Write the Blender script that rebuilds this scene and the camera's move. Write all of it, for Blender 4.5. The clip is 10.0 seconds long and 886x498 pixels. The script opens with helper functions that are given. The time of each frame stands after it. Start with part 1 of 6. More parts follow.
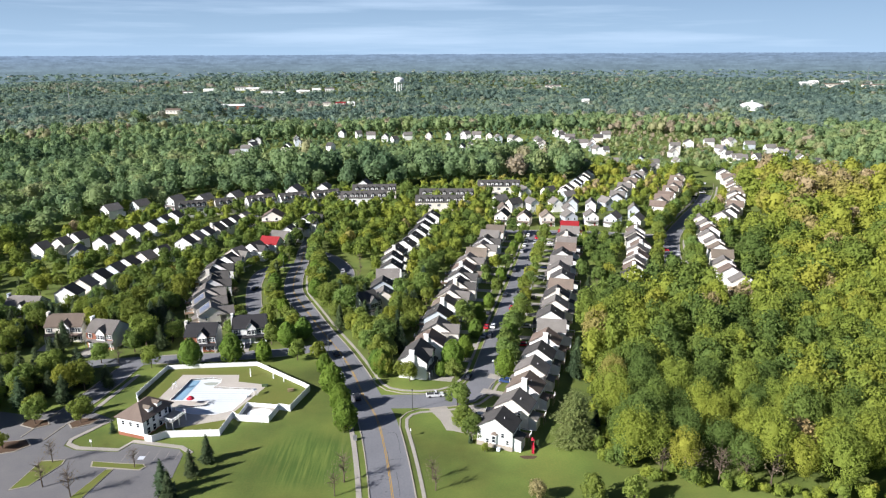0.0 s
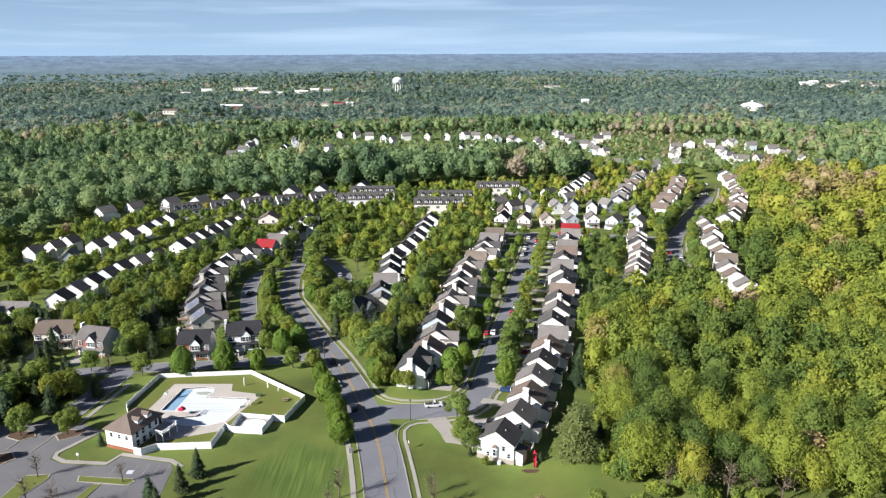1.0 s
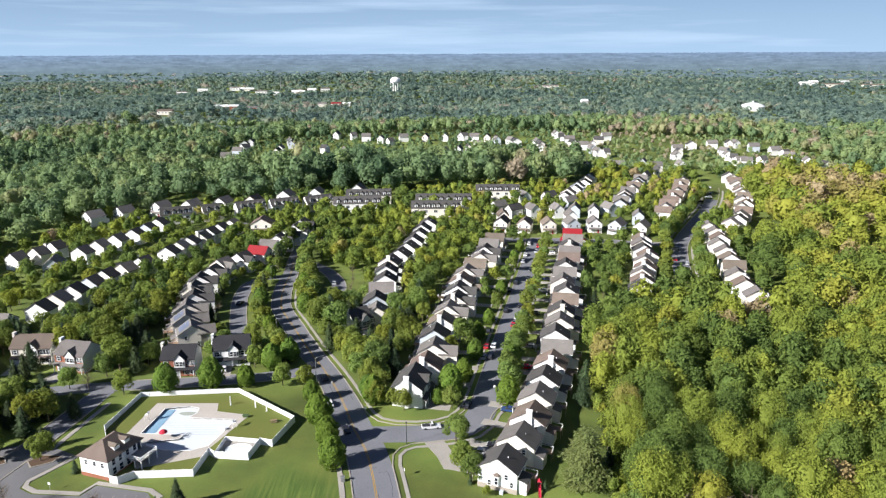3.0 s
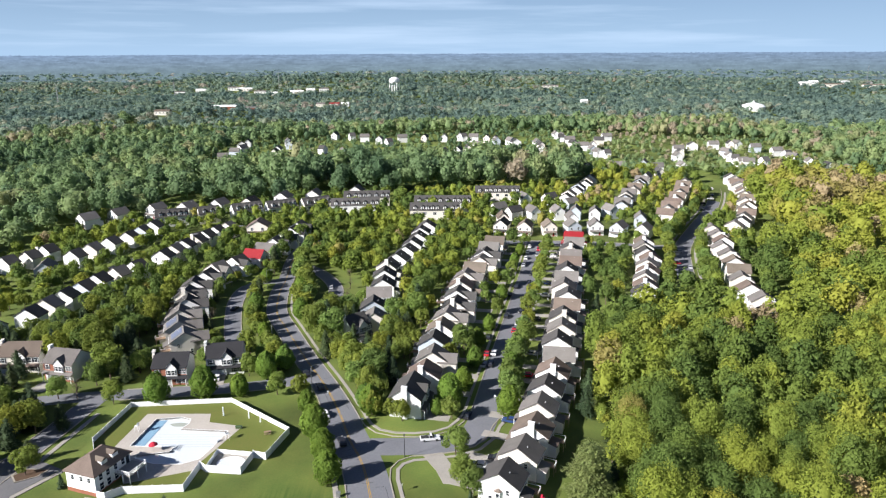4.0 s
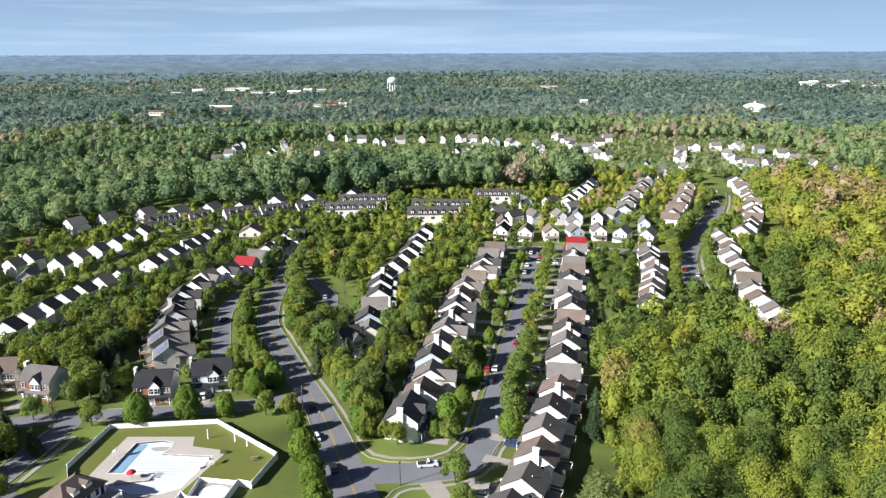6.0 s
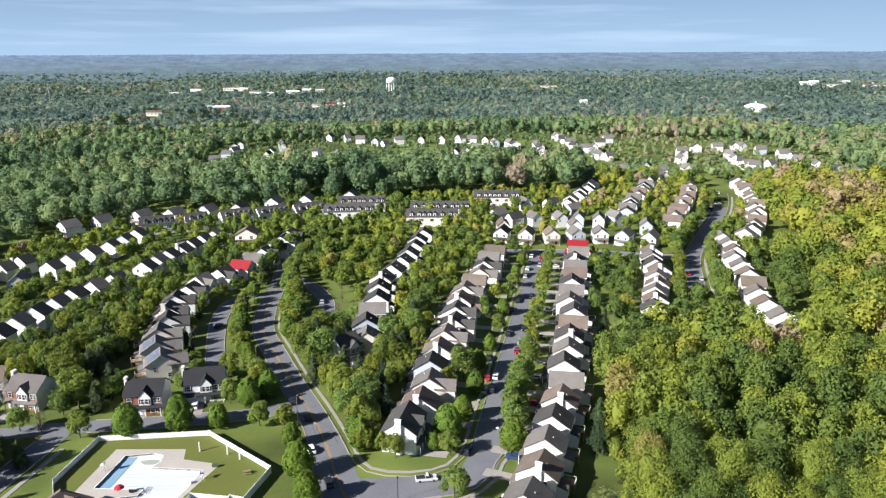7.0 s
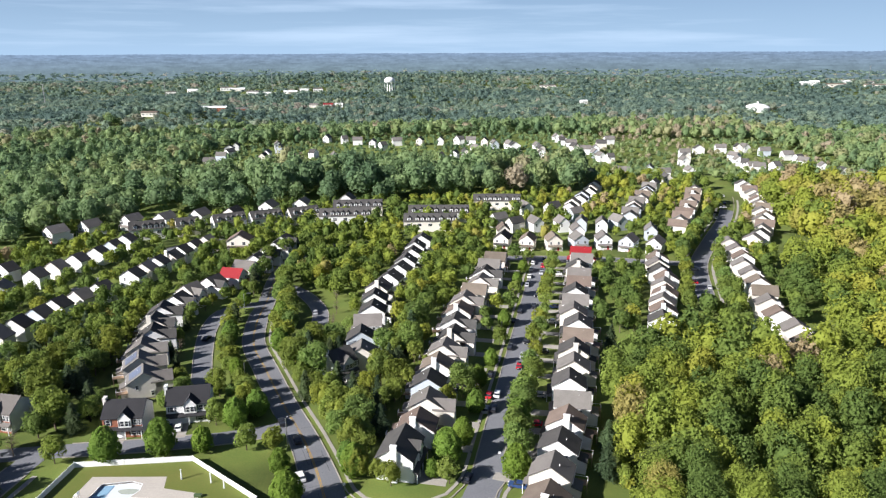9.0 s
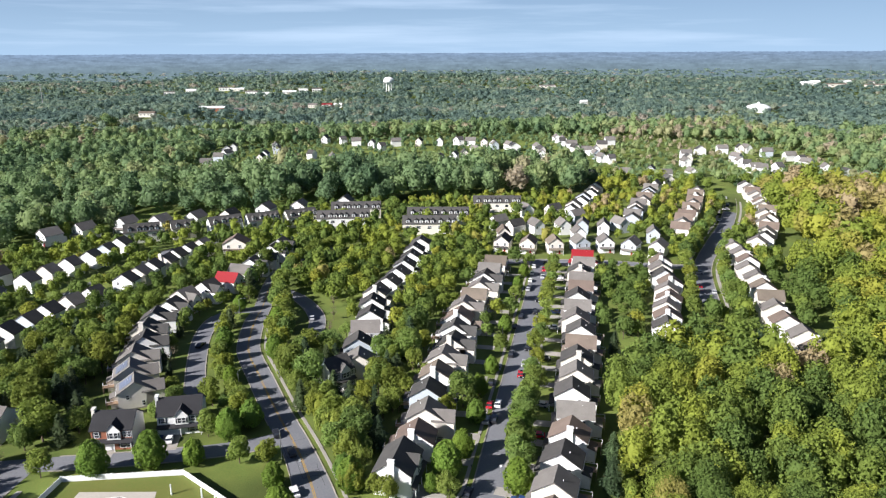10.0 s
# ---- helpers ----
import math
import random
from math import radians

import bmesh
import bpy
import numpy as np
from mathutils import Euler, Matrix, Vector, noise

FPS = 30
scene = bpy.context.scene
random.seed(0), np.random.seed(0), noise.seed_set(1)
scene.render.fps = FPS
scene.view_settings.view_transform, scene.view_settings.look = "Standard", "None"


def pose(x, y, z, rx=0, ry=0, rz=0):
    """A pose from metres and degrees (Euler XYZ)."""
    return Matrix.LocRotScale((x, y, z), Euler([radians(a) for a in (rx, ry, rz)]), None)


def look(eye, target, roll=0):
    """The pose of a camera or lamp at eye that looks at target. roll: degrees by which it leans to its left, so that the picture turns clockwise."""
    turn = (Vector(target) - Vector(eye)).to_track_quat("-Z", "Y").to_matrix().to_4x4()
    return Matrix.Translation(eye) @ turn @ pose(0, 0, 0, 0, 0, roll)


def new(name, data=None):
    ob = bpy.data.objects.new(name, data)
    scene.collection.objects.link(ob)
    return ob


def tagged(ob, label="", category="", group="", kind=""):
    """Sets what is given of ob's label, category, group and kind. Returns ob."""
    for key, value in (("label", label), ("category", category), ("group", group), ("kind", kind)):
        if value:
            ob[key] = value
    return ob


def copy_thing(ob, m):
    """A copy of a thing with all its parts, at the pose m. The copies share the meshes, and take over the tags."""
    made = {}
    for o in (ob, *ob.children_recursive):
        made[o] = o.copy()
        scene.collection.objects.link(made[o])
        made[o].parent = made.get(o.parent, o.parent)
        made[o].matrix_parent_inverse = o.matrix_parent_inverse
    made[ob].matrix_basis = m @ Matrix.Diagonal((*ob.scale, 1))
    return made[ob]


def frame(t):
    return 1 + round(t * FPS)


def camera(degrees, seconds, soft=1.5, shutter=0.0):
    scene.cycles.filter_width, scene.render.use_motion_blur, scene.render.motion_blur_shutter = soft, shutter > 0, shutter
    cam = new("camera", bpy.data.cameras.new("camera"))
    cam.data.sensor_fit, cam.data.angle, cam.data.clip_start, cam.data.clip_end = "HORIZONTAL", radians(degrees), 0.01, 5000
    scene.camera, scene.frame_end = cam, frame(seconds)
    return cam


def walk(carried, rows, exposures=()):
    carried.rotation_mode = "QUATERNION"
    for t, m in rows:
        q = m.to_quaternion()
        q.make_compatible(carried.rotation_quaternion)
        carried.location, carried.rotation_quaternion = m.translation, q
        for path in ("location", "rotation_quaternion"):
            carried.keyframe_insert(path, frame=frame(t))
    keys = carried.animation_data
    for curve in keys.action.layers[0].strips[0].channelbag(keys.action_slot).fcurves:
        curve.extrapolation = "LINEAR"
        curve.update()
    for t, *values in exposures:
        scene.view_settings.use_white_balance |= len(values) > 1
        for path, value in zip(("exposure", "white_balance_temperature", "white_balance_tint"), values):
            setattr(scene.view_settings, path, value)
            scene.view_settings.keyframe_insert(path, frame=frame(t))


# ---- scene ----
cam = camera(65.0, 10.0, soft=1.25)
ROWS = [
    (0.0, 0.000, 0.000, 100.000, -0.0000, -15.6273, 0.276),
    (0.5, 0.004, 3.098, 100.028, -0.0447, -15.6320, 0.276),
    (1.0, 0.010, 6.193, 100.055, -0.0882, -15.6367, 0.276),
    (1.5, 0.018, 9.284, 100.083, -0.1306, -15.6414, 0.276),
    (2.0, 0.029, 12.370, 100.111, -0.1719, -15.6461, 0.276),
    (2.5, 0.043, 15.454, 100.138, -0.2120, -15.6508, 0.276),
    (3.0, 0.060, 18.533, 100.166, -0.2510, -15.6555, 0.276),
    (3.5, 0.078, 21.608, 100.194, -0.2888, -15.6602, 0.276),
    (4.0, 0.100, 24.680, 100.221, -0.3255, -15.6649, 0.276),
    (4.5, 0.124, 27.748, 100.249, -0.3611, -15.6696, 0.276),
    (5.0, 0.151, 30.812, 100.276, -0.3955, -15.6743, 0.276),
    (5.5, 0.180, 33.872, 100.304, -0.4288, -15.6790, 0.276),
    (6.0, 0.211, 36.929, 100.332, -0.4609, -15.6837, 0.276),
    (6.5, 0.246, 39.981, 100.359, -0.4919, -15.6884, 0.276),
    (7.0, 0.282, 43.030, 100.387, -0.5218, -15.6931, 0.276),
    (7.5, 0.322, 46.075, 100.415, -0.5505, -15.6978, 0.276),
    (8.0, 0.364, 49.117, 100.442, -0.5781, -15.7025, 0.276),
    (8.5, 0.408, 52.154, 100.470, -0.6045, -15.7072, 0.276),
    (9.0, 0.455, 55.188, 100.498, -0.6298, -15.7119, 0.276),
    (9.5, 0.505, 58.218, 100.525, -0.6540, -15.7166, 0.276),
    (10.0, 0.557, 61.244, 100.553, -0.6770, -15.7213, 0.276),
]
walk(cam, [(t, pose(x, y, z, 90 + pitch, roll, yaw)) for t, x, y, z, yaw, pitch, roll in ROWS])

# ---- light ----
SUN_AZ, SUN_EL = 209.0, 29.0          # direction towards the sun, degrees from +x, and its height
sun_dir = Vector((math.cos(radians(SUN_AZ)) * math.cos(radians(SUN_EL)), math.sin(radians(SUN_AZ)) * math.cos(radians(SUN_EL)), math.sin(radians(SUN_EL))))
sun = new("sun", bpy.data.lights.new("sun", "SUN"))
sun.data.energy, sun.data.angle, sun.data.color = 5.0, radians(0.53), (1.0, 0.955, 0.93)
sun.matrix_basis = look(sun_dir * 300, (0, 0, 0))
scene.view_settings.exposure = 1.08
world = bpy.data.worlds.new("sky")
scene.world = world
world.use_nodes = True
wt = world.node_tree
bg = wt.nodes["Background"]
sky = wt.nodes.new("ShaderNodeTexSky")
sky.sky_type, sky.sun_disc = "NISHITA", False
sky.sun_elevation, sky.sun_rotation = radians(SUN_EL), radians(90 - SUN_AZ)
sky.air_density, sky.dust_density, sky.ozone_density = 1.0, 0.0, 3.0
bg.inputs[1].default_value = 0.047
# thin drawn-out cirrus over a clear blue sky
wco, wmap, cir = wt.nodes.new("ShaderNodeTexCoord"), wt.nodes.new("ShaderNodeMapping"), wt.nodes.new("ShaderNodeTexNoise")
wmap.inputs["Scale"].default_value = (1.6, 1.0, 26.0)
cir.inputs["Scale"].default_value, cir.inputs["Detail"].default_value, cir.inputs["Roughness"].default_value = 1.7, 6.0, 0.55
cr = wt.nodes.new("ShaderNodeMapRange")
cr.inputs["From Min"].default_value, cr.inputs["From Max"].default_value, cr.inputs["To Max"].default_value = 0.48, 0.72, 0.55
tint, veil = wt.nodes.new("ShaderNodeMix"), wt.nodes.new("ShaderNodeMix")
tint.data_type = veil.data_type = "RGBA"
tint.blend_type = "MULTIPLY"
tint.inputs["Factor"].default_value, tint.inputs["B"].default_value = 1.0, (0.158, 0.24, 0.44, 1)
veil.inputs["B"].default_value = (7.0, 8.9, 11.6, 1)
# paler towards the horizon
sep, low, pale = wt.nodes.new("ShaderNodeSeparateXYZ"), wt.nodes.new("ShaderNodeMapRange"), wt.nodes.new("ShaderNodeMix")
low.inputs["From Min"].default_value, low.inputs["From Max"].default_value = 0.0, 0.22
low.inputs["To Min"].default_value, low.inputs["To Max"].default_value = 0.9, 0.0
pale.data_type = "RGBA"
pale.inputs["B"].default_value = (4.9, 7.1, 10.0, 1)
for a, b in ((wco.outputs["Generated"], sep.inputs[0]), (sep.outputs[2], low.inputs["Value"]), (low.outputs[0], pale.inputs["Factor"]), (tint.outputs["Result"], pale.inputs["A"])):
    wt.links.new(a, b)
for a, b in ((wco.outputs["Generated"], wmap.inputs[0]), (wmap.outputs[0], cir.inputs["Vector"]), (cir.outputs[0], cr.inputs["Value"]), (sky.outputs[0], tint.inputs["A"]),
             (pale.outputs["Result"], veil.inputs["A"]), (cr.outputs[0], veil.inputs["Factor"]), (veil.outputs["Result"], bg.inputs[0])):
    wt.links.new(a, b)


# ---- materials ----
def material(name, base, rough=0.8, vary=0.25, scale=1.0, bump=0.0, second=None, metal=0.0, spec=0.3, rand=0.0, translucent=0.0):
    """Procedural surface: base colour, mixed with a second one by noise at two scales, and shifted from thing to thing."""
    m = bpy.data.materials.new(name)
    m.use_nodes = True
    t = m.node_tree
    n, l = t.nodes, t.links
    b = n["Principled BSDF"]
    b.inputs["Roughness"].default_value, b.inputs["Metallic"].default_value = rough, metal
    b.inputs["Specular IOR Level"].default_value = spec
    geo = n.new("ShaderNodeNewGeometry")
    big, fine = n.new("ShaderNodeTexNoise"), n.new("ShaderNodeTexNoise")
    for tex, s, d in ((big, 0.12 * scale, 3), (fine, 2.2 * scale, 5)):
        tex.inputs["Scale"].default_value, tex.inputs["Detail"].default_value = s, d
        l.new(geo.outputs["Position"], tex.inputs["Vector"])
    add = n.new("ShaderNodeMath"); add.operation = "ADD"
    l.new(big.outputs[0], add.inputs[0]); l.new(fine.outputs[0], add.inputs[1])
    ramp = n.new("ShaderNodeMapRange")
    ramp.inputs["From Min"].default_value, ramp.inputs["From Max"].default_value = 0.65, 1.35
    l.new(add.outputs[0], ramp.inputs["Value"])
    mix = n.new("ShaderNodeMix"); mix.data_type = "RGBA"
    second = second or [c * (1 - vary) for c in base]
    mix.inputs["A"].default_value, mix.inputs["B"].default_value = (*base, 1), (*second, 1)
    l.new(ramp.outputs[0], mix.inputs["Factor"])
    out = mix.outputs["Result"]
    if rand:
        hsv = n.new("ShaderNodeHueSaturation")
        src = n.new("ShaderNodeObjectInfo"); r = src.outputs["Random"]
        for socket, lo, hi in (("Value", 1 - rand, 1 + rand), ("Hue", 0.5 + 0.1 * rand, 0.5 - 0.1 * rand), ("Saturation", 1 - rand * 0.4, 1 + rand * 0.2)):
            mr = n.new("ShaderNodeMapRange")
            mr.inputs["To Min"].default_value, mr.inputs["To Max"].default_value = lo, hi
            if socket == "Value":
                wn = n.new("ShaderNodeTexWhiteNoise"); wn.noise_dimensions = "1D"
                l.new(r, wn.inputs["W"]); l.new(wn.outputs["Value"], mr.inputs["Value"])
            else:
                l.new(r, mr.inputs["Value"])
            l.new(mr.outputs[0], hsv.inputs[socket])
        l.new(out, hsv.inputs["Color"])
        out = hsv.outputs[0]
    l.new(out, b.inputs["Base Color"])
    if bump:
        bp = n.new("ShaderNodeBump"); bp.inputs["Strength"].default_value = bump
        bp.inputs["Distance"].default_value = 0.16 if "grass" in name else 0.02
        l.new(fine.outputs[0], bp.inputs["Height"]); l.new(bp.outputs[0], b.inputs["Normal"])
    if translucent:
        tr, ms = n.new("ShaderNodeBsdfTranslucent"), n.new("ShaderNodeMixShader")
        ms.inputs[0].default_value = translucent
        l.new(out, tr.inputs[0]); l.new(b.outputs[0], ms.inputs[1]); l.new(tr.outputs[0], ms.inputs[2])
        l.new(ms.outputs[0], n["Material Output"].inputs[0])
    return m


def lawn_material(name):
    """Grass: patches, tufts, and mowing stripes on the slope beside the avenue."""
    m = material(name, (0.084, 0.13, 0.026), 0.95, second=(0.128, 0.15, 0.033), scale=0.8, bump=0.4)
    n, l = m.node_tree.nodes, m.node_tree.links
    b = n["Principled BSDF"]
    src = b.inputs["Base Color"].links[0].from_socket
    geo, dist, near, wave, mp, mul, mix, pat, pm = (n.new("ShaderNode" + k) for k in ("NewGeometry", "VectorMath", "MapRange", "TexNoise", "Mapping", "Math", "Mix", "TexNoise", "MapRange"))
    dist.operation, mul.operation, mix.data_type = "DISTANCE", "MULTIPLY", "RGBA"
    dist.inputs[1].default_value = (-35.5, 158, 0)
    near.interpolation_type = "SMOOTHSTEP"
    near.inputs["From Min"].default_value, near.inputs["From Max"].default_value = 7, 17
    near.inputs["To Min"].default_value, near.inputs["To Max"].default_value = 0.75, 0.0
    mp.inputs["Rotation"].default_value = (0, 0, radians(-8))
    mp.inputs["Scale"].default_value = (1.3, 0.07, 1.0)
    wave.inputs["Scale"].default_value, wave.inputs["Detail"].default_value = 1.0, 5
    strong = n.new("ShaderNodeMapRange")
    strong.inputs["From Min"].default_value, strong.inputs["From Max"].default_value = 0.3, 0.62
    l.new(wave.outputs[0], strong.inputs["Value"])
    mix.inputs["B"].default_value = (0.032, 0.078, 0.011, 1)
    pat.inputs["Scale"].default_value, pat.inputs["Detail"].default_value = 0.035, 5
    pm.inputs["From Min"].default_value, pm.inputs["From Max"].default_value = 0.45, 0.7
    hsv = n.new("ShaderNodeHueSaturation")
    pv = n.new("ShaderNodeMapRange")
    pv.inputs["From Min"].default_value, pv.inputs["From Max"].default_value, pv.inputs["To Min"].default_value, pv.inputs["To Max"].default_value = 0.3, 0.7, 0.55, 1.45
    for a, c in ((geo.outputs["Position"], dist.inputs[0]), (dist.outputs["Value"], near.inputs["Value"]), (geo.outputs["Position"], mp.inputs[0]), (mp.outputs[0], wave.inputs["Vector"]),
                 (near.outputs[0], mul.inputs[0]), (strong.outputs[0], mul.inputs[1]), (mul.outputs[0], mix.inputs["Factor"]), (geo.outputs["Position"], pat.inputs["Vector"]),
                 (pat.outputs[0], pv.inputs["Value"]), (pv.outputs[0], hsv.inputs["Value"]), (src, hsv.inputs["Color"]), (hsv.outputs[0], mix.inputs["A"]), (mix.outputs["Result"], b.inputs["Base Color"])):
        l.new(a, c)
    return m


M = {
    "ground": lawn_material("grass_ground"),
    "lawn": material("lawn_grass", (0.085, 0.17, 0.022), 0.9, second=(0.12, 0.16, 0.03), scale=0.9, bump=0.3),
    "asphalt": material("asphalt", (0.18, 0.187, 0.206), 0.9, second=(0.135, 0.14, 0.157), scale=0.8, bump=0.05),
    "asphalt_old": material("worn_asphalt", (0.118, 0.119, 0.129), 0.92, second=(0.16, 0.158, 0.16), scale=1.3, bump=0.08),
    "paving": material("tan_pool_paving", (0.47, 0.435, 0.39), 0.85, vary=0.22, scale=0.8),
    "leaf_pine": material("grey_green_pine_needles", (0.145, 0.195, 0.06), 0.7, second=(0.215, 0.24, 0.085), scale=0.8, translucent=0.3),
    "concrete": material("concrete", (0.35, 0.33, 0.3), 0.85, vary=0.25, scale=1.5, bump=0.1),
    "kerb": material("kerb_concrete", (0.36, 0.33, 0.28), 0.85, vary=0.3, scale=2.0),
    "yellow": material("yellow_road_paint", (0.45, 0.27, 0.03), 0.7, vary=0.3),
    "white_paint": material("white_paint", (0.8, 0.815, 0.82), 0.6, vary=0.06, scale=0.6),
    "siding_white": material("white_vinyl_siding", (0.77, 0.775, 0.77), 0.55, vary=0.08, scale=0.7, rand=0.05),
    "siding_cream": material("cream_vinyl_siding", (0.72, 0.68, 0.62), 0.55, vary=0.1, scale=0.7, rand=0.08),
    "siding_grey": material("blue_grey_vinyl_siding", (0.47, 0.52, 0.58), 0.55, vary=0.1, scale=0.7, rand=0.1),
    "brick": material("red_brick", (0.33, 0.13, 0.08), 0.85, vary=0.35, scale=3),
    "stone": material("foundation_stone", (0.36, 0.32, 0.27), 0.9, vary=0.35, scale=3),
    "roof_black": material("charcoal_shingles", (0.06, 0.059, 0.059), 0.95, second=(0.09, 0.087, 0.083), scale=2.5, bump=0.3, rand=0.2, spec=0.05),
    "roof_slate": material("dark_slate_shingles", (0.032, 0.032, 0.036), 0.9, vary=0.3, scale=2.5, bump=0.3),
    "roof_grey": material("grey_shingles", (0.19, 0.178, 0.167), 0.9, vary=0.3, scale=2.5, bump=0.12, rand=0.15, spec=0.05),
    "roof_brown": material("brown_shingles", (0.185, 0.15, 0.125), 0.95, vary=0.3, scale=2.5, bump=0.12, rand=0.15, spec=0.05),
    "solar": material("blue_solar_glass", (0.16, 0.19, 0.27), 0.15, vary=0.15, spec=0.6),
    "roof_red": material("red_metal_roof", (0.27, 0.02, 0.025), 0.5, vary=0.15, scale=1),
    "glass": material("window_glass", (0.03, 0.035, 0.045), 0.08, vary=0.2, spec=0.8),
    "bark": material("bark", (0.13, 0.1, 0.075), 0.95, vary=0.4, scale=3, bump=0.5),
    "wood": material("weathered_timber", (0.3, 0.21, 0.14), 0.85, vary=0.35, scale=2),
    "leaf": material("spring_leaves", (0.165, 0.24, 0.06), 0.7, second=(0.225, 0.29, 0.062), scale=0.6, spec=0.08, rand=0.2, translucent=0.5),
    "leaf_yellow": material("yellow_green_leaves", (0.27, 0.305, 0.06), 0.7, second=(0.21, 0.275, 0.055), scale=0.6, spec=0.08, rand=0.15, translucent=0.5),
    "leaf_dark": material("evergreen_needles", (0.042, 0.072, 0.027), 0.7, second=(0.062, 0.092, 0.036), scale=0.8, rand=0.3, translucent=0.15),
    "twig": material("bare_twigs", (0.2, 0.165, 0.11), 0.9, vary=0.3, scale=2),
    "leaf_bright": material("bright_street_tree_leaves", (0.16, 0.265, 0.05), 0.7, second=(0.21, 0.305, 0.055), scale=0.6, spec=0.08, rand=0.12, translucent=0.5),
    "leaf_tan": material("budding_blossom", (0.36, 0.27, 0.12), 0.7, second=(0.26, 0.22, 0.09), scale=0.6, rand=0.25, translucent=0.25),
}


def woods_material(name, stops, through_light=0.5):
    """Leaves of many trees: each tree's tint picks a colour between the stops; sprays vary a little."""
    m = bpy.data.materials.new(name)
    m.use_nodes = True
    n, l = m.node_tree.nodes, m.node_tree.links
    b = n["Principled BSDF"]
    b.inputs["Roughness"].default_value, b.inputs["Specular IOR Level"].default_value = 0.7, 0.06
    src, ramp = n.new("ShaderNodeAttribute"), n.new("ShaderNodeValToRGB")
    src.attribute_name = "tint"
    e = ramp.color_ramp.elements
    e[0].position, e[0].color = stops[0][0], (*stops[0][1], 1)
    e[1].position, e[1].color = stops[-1][0], (*stops[-1][1], 1)
    for p, c in stops[1:-1]:
        e.new(p).color = (*c, 1)
    geo, tex, mr, hsv = n.new("ShaderNodeNewGeometry"), n.new("ShaderNodeTexNoise"), n.new("ShaderNodeMapRange"), n.new("ShaderNodeHueSaturation")
    tex.inputs["Scale"].default_value, tex.inputs["Detail"].default_value = 0.55, 5
    mr.inputs["From Min"].default_value, mr.inputs["From Max"].default_value = 0.3, 0.7
    mr.inputs["To Min"].default_value, mr.inputs["To Max"].default_value = 0.86, 1.14
    tr, ms = n.new("ShaderNodeBsdfTranslucent"), n.new("ShaderNodeMixShader")
    ms.inputs[0].default_value = through_light
    for a, c in ((src.outputs["Fac"], ramp.inputs[0]), (geo.outputs["Position"], tex.inputs["Vector"]), (tex.outputs[0], mr.inputs["Value"]), (mr.outputs[0], hsv.inputs["Value"]),
                 (ramp.outputs[0], hsv.inputs["Color"]), (hsv.outputs[0], b.inputs["Base Color"]), (hsv.outputs[0], tr.inputs[0]), (b.outputs[0], ms.inputs[1]),
                 (tr.outputs[0], ms.inputs[2]), (ms.outputs[0], n["Material Output"].inputs[0])):
        l.new(a, c)
    return m


WOODS = woods_material("mixed_wood_leaves", [(0.0, (0.11, 0.166, 0.044)), (0.25, (0.182, 0.24, 0.049)), (0.5, (0.248, 0.294, 0.051)), (0.7, (0.305, 0.315, 0.056)), (0.86, (0.305, 0.262, 0.1)), (1.0, (0.39, 0.315, 0.185))], 0.38)
# distance haze is put into these leaf colours: paler and bluer, ring by ring
WOODS_MID_HAZE = woods_material("outer_wood_leaves_hazed", [(0.0, (0.115, 0.188, 0.1)), (0.4, (0.2, 0.29, 0.135)), (0.72, (0.275, 0.35, 0.15)), (0.88, (0.345, 0.345, 0.19)), (1.0, (0.38, 0.33, 0.24))], 0.44)
WOODS_FAR_HAZE = woods_material("far_wood_leaves", [(0.0, (0.12, 0.185, 0.165)), (0.4, (0.19, 0.272, 0.22)), (0.72, (0.26, 0.335, 0.24)), (0.88, (0.33, 0.345, 0.265)), (1.0, (0.375, 0.345, 0.29))])


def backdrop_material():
    """Distance: haze painted as a blue glow, bluer the farther off."""
    m = bpy.data.materials.new("blue_haze_glow")
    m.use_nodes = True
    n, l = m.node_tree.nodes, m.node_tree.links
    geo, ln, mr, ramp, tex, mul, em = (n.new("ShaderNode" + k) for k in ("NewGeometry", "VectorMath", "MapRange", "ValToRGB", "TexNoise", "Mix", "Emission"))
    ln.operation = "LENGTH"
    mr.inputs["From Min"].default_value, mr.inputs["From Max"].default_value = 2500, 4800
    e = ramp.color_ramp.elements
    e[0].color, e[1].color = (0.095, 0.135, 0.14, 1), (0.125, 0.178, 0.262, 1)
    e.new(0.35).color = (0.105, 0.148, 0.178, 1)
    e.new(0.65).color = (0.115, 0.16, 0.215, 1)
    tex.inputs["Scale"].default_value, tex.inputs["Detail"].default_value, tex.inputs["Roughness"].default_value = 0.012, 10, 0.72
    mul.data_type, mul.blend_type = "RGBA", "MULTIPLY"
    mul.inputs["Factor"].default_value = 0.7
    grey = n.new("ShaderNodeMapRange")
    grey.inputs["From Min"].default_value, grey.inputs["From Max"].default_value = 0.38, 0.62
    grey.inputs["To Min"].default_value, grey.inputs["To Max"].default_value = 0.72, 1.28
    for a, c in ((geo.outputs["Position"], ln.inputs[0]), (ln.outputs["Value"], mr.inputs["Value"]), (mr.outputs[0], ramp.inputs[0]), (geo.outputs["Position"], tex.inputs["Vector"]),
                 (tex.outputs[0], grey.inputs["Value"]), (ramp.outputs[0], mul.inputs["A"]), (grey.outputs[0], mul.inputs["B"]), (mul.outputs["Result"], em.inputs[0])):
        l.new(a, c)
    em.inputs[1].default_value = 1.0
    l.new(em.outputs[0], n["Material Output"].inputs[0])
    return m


BACKDROP = backdrop_material()


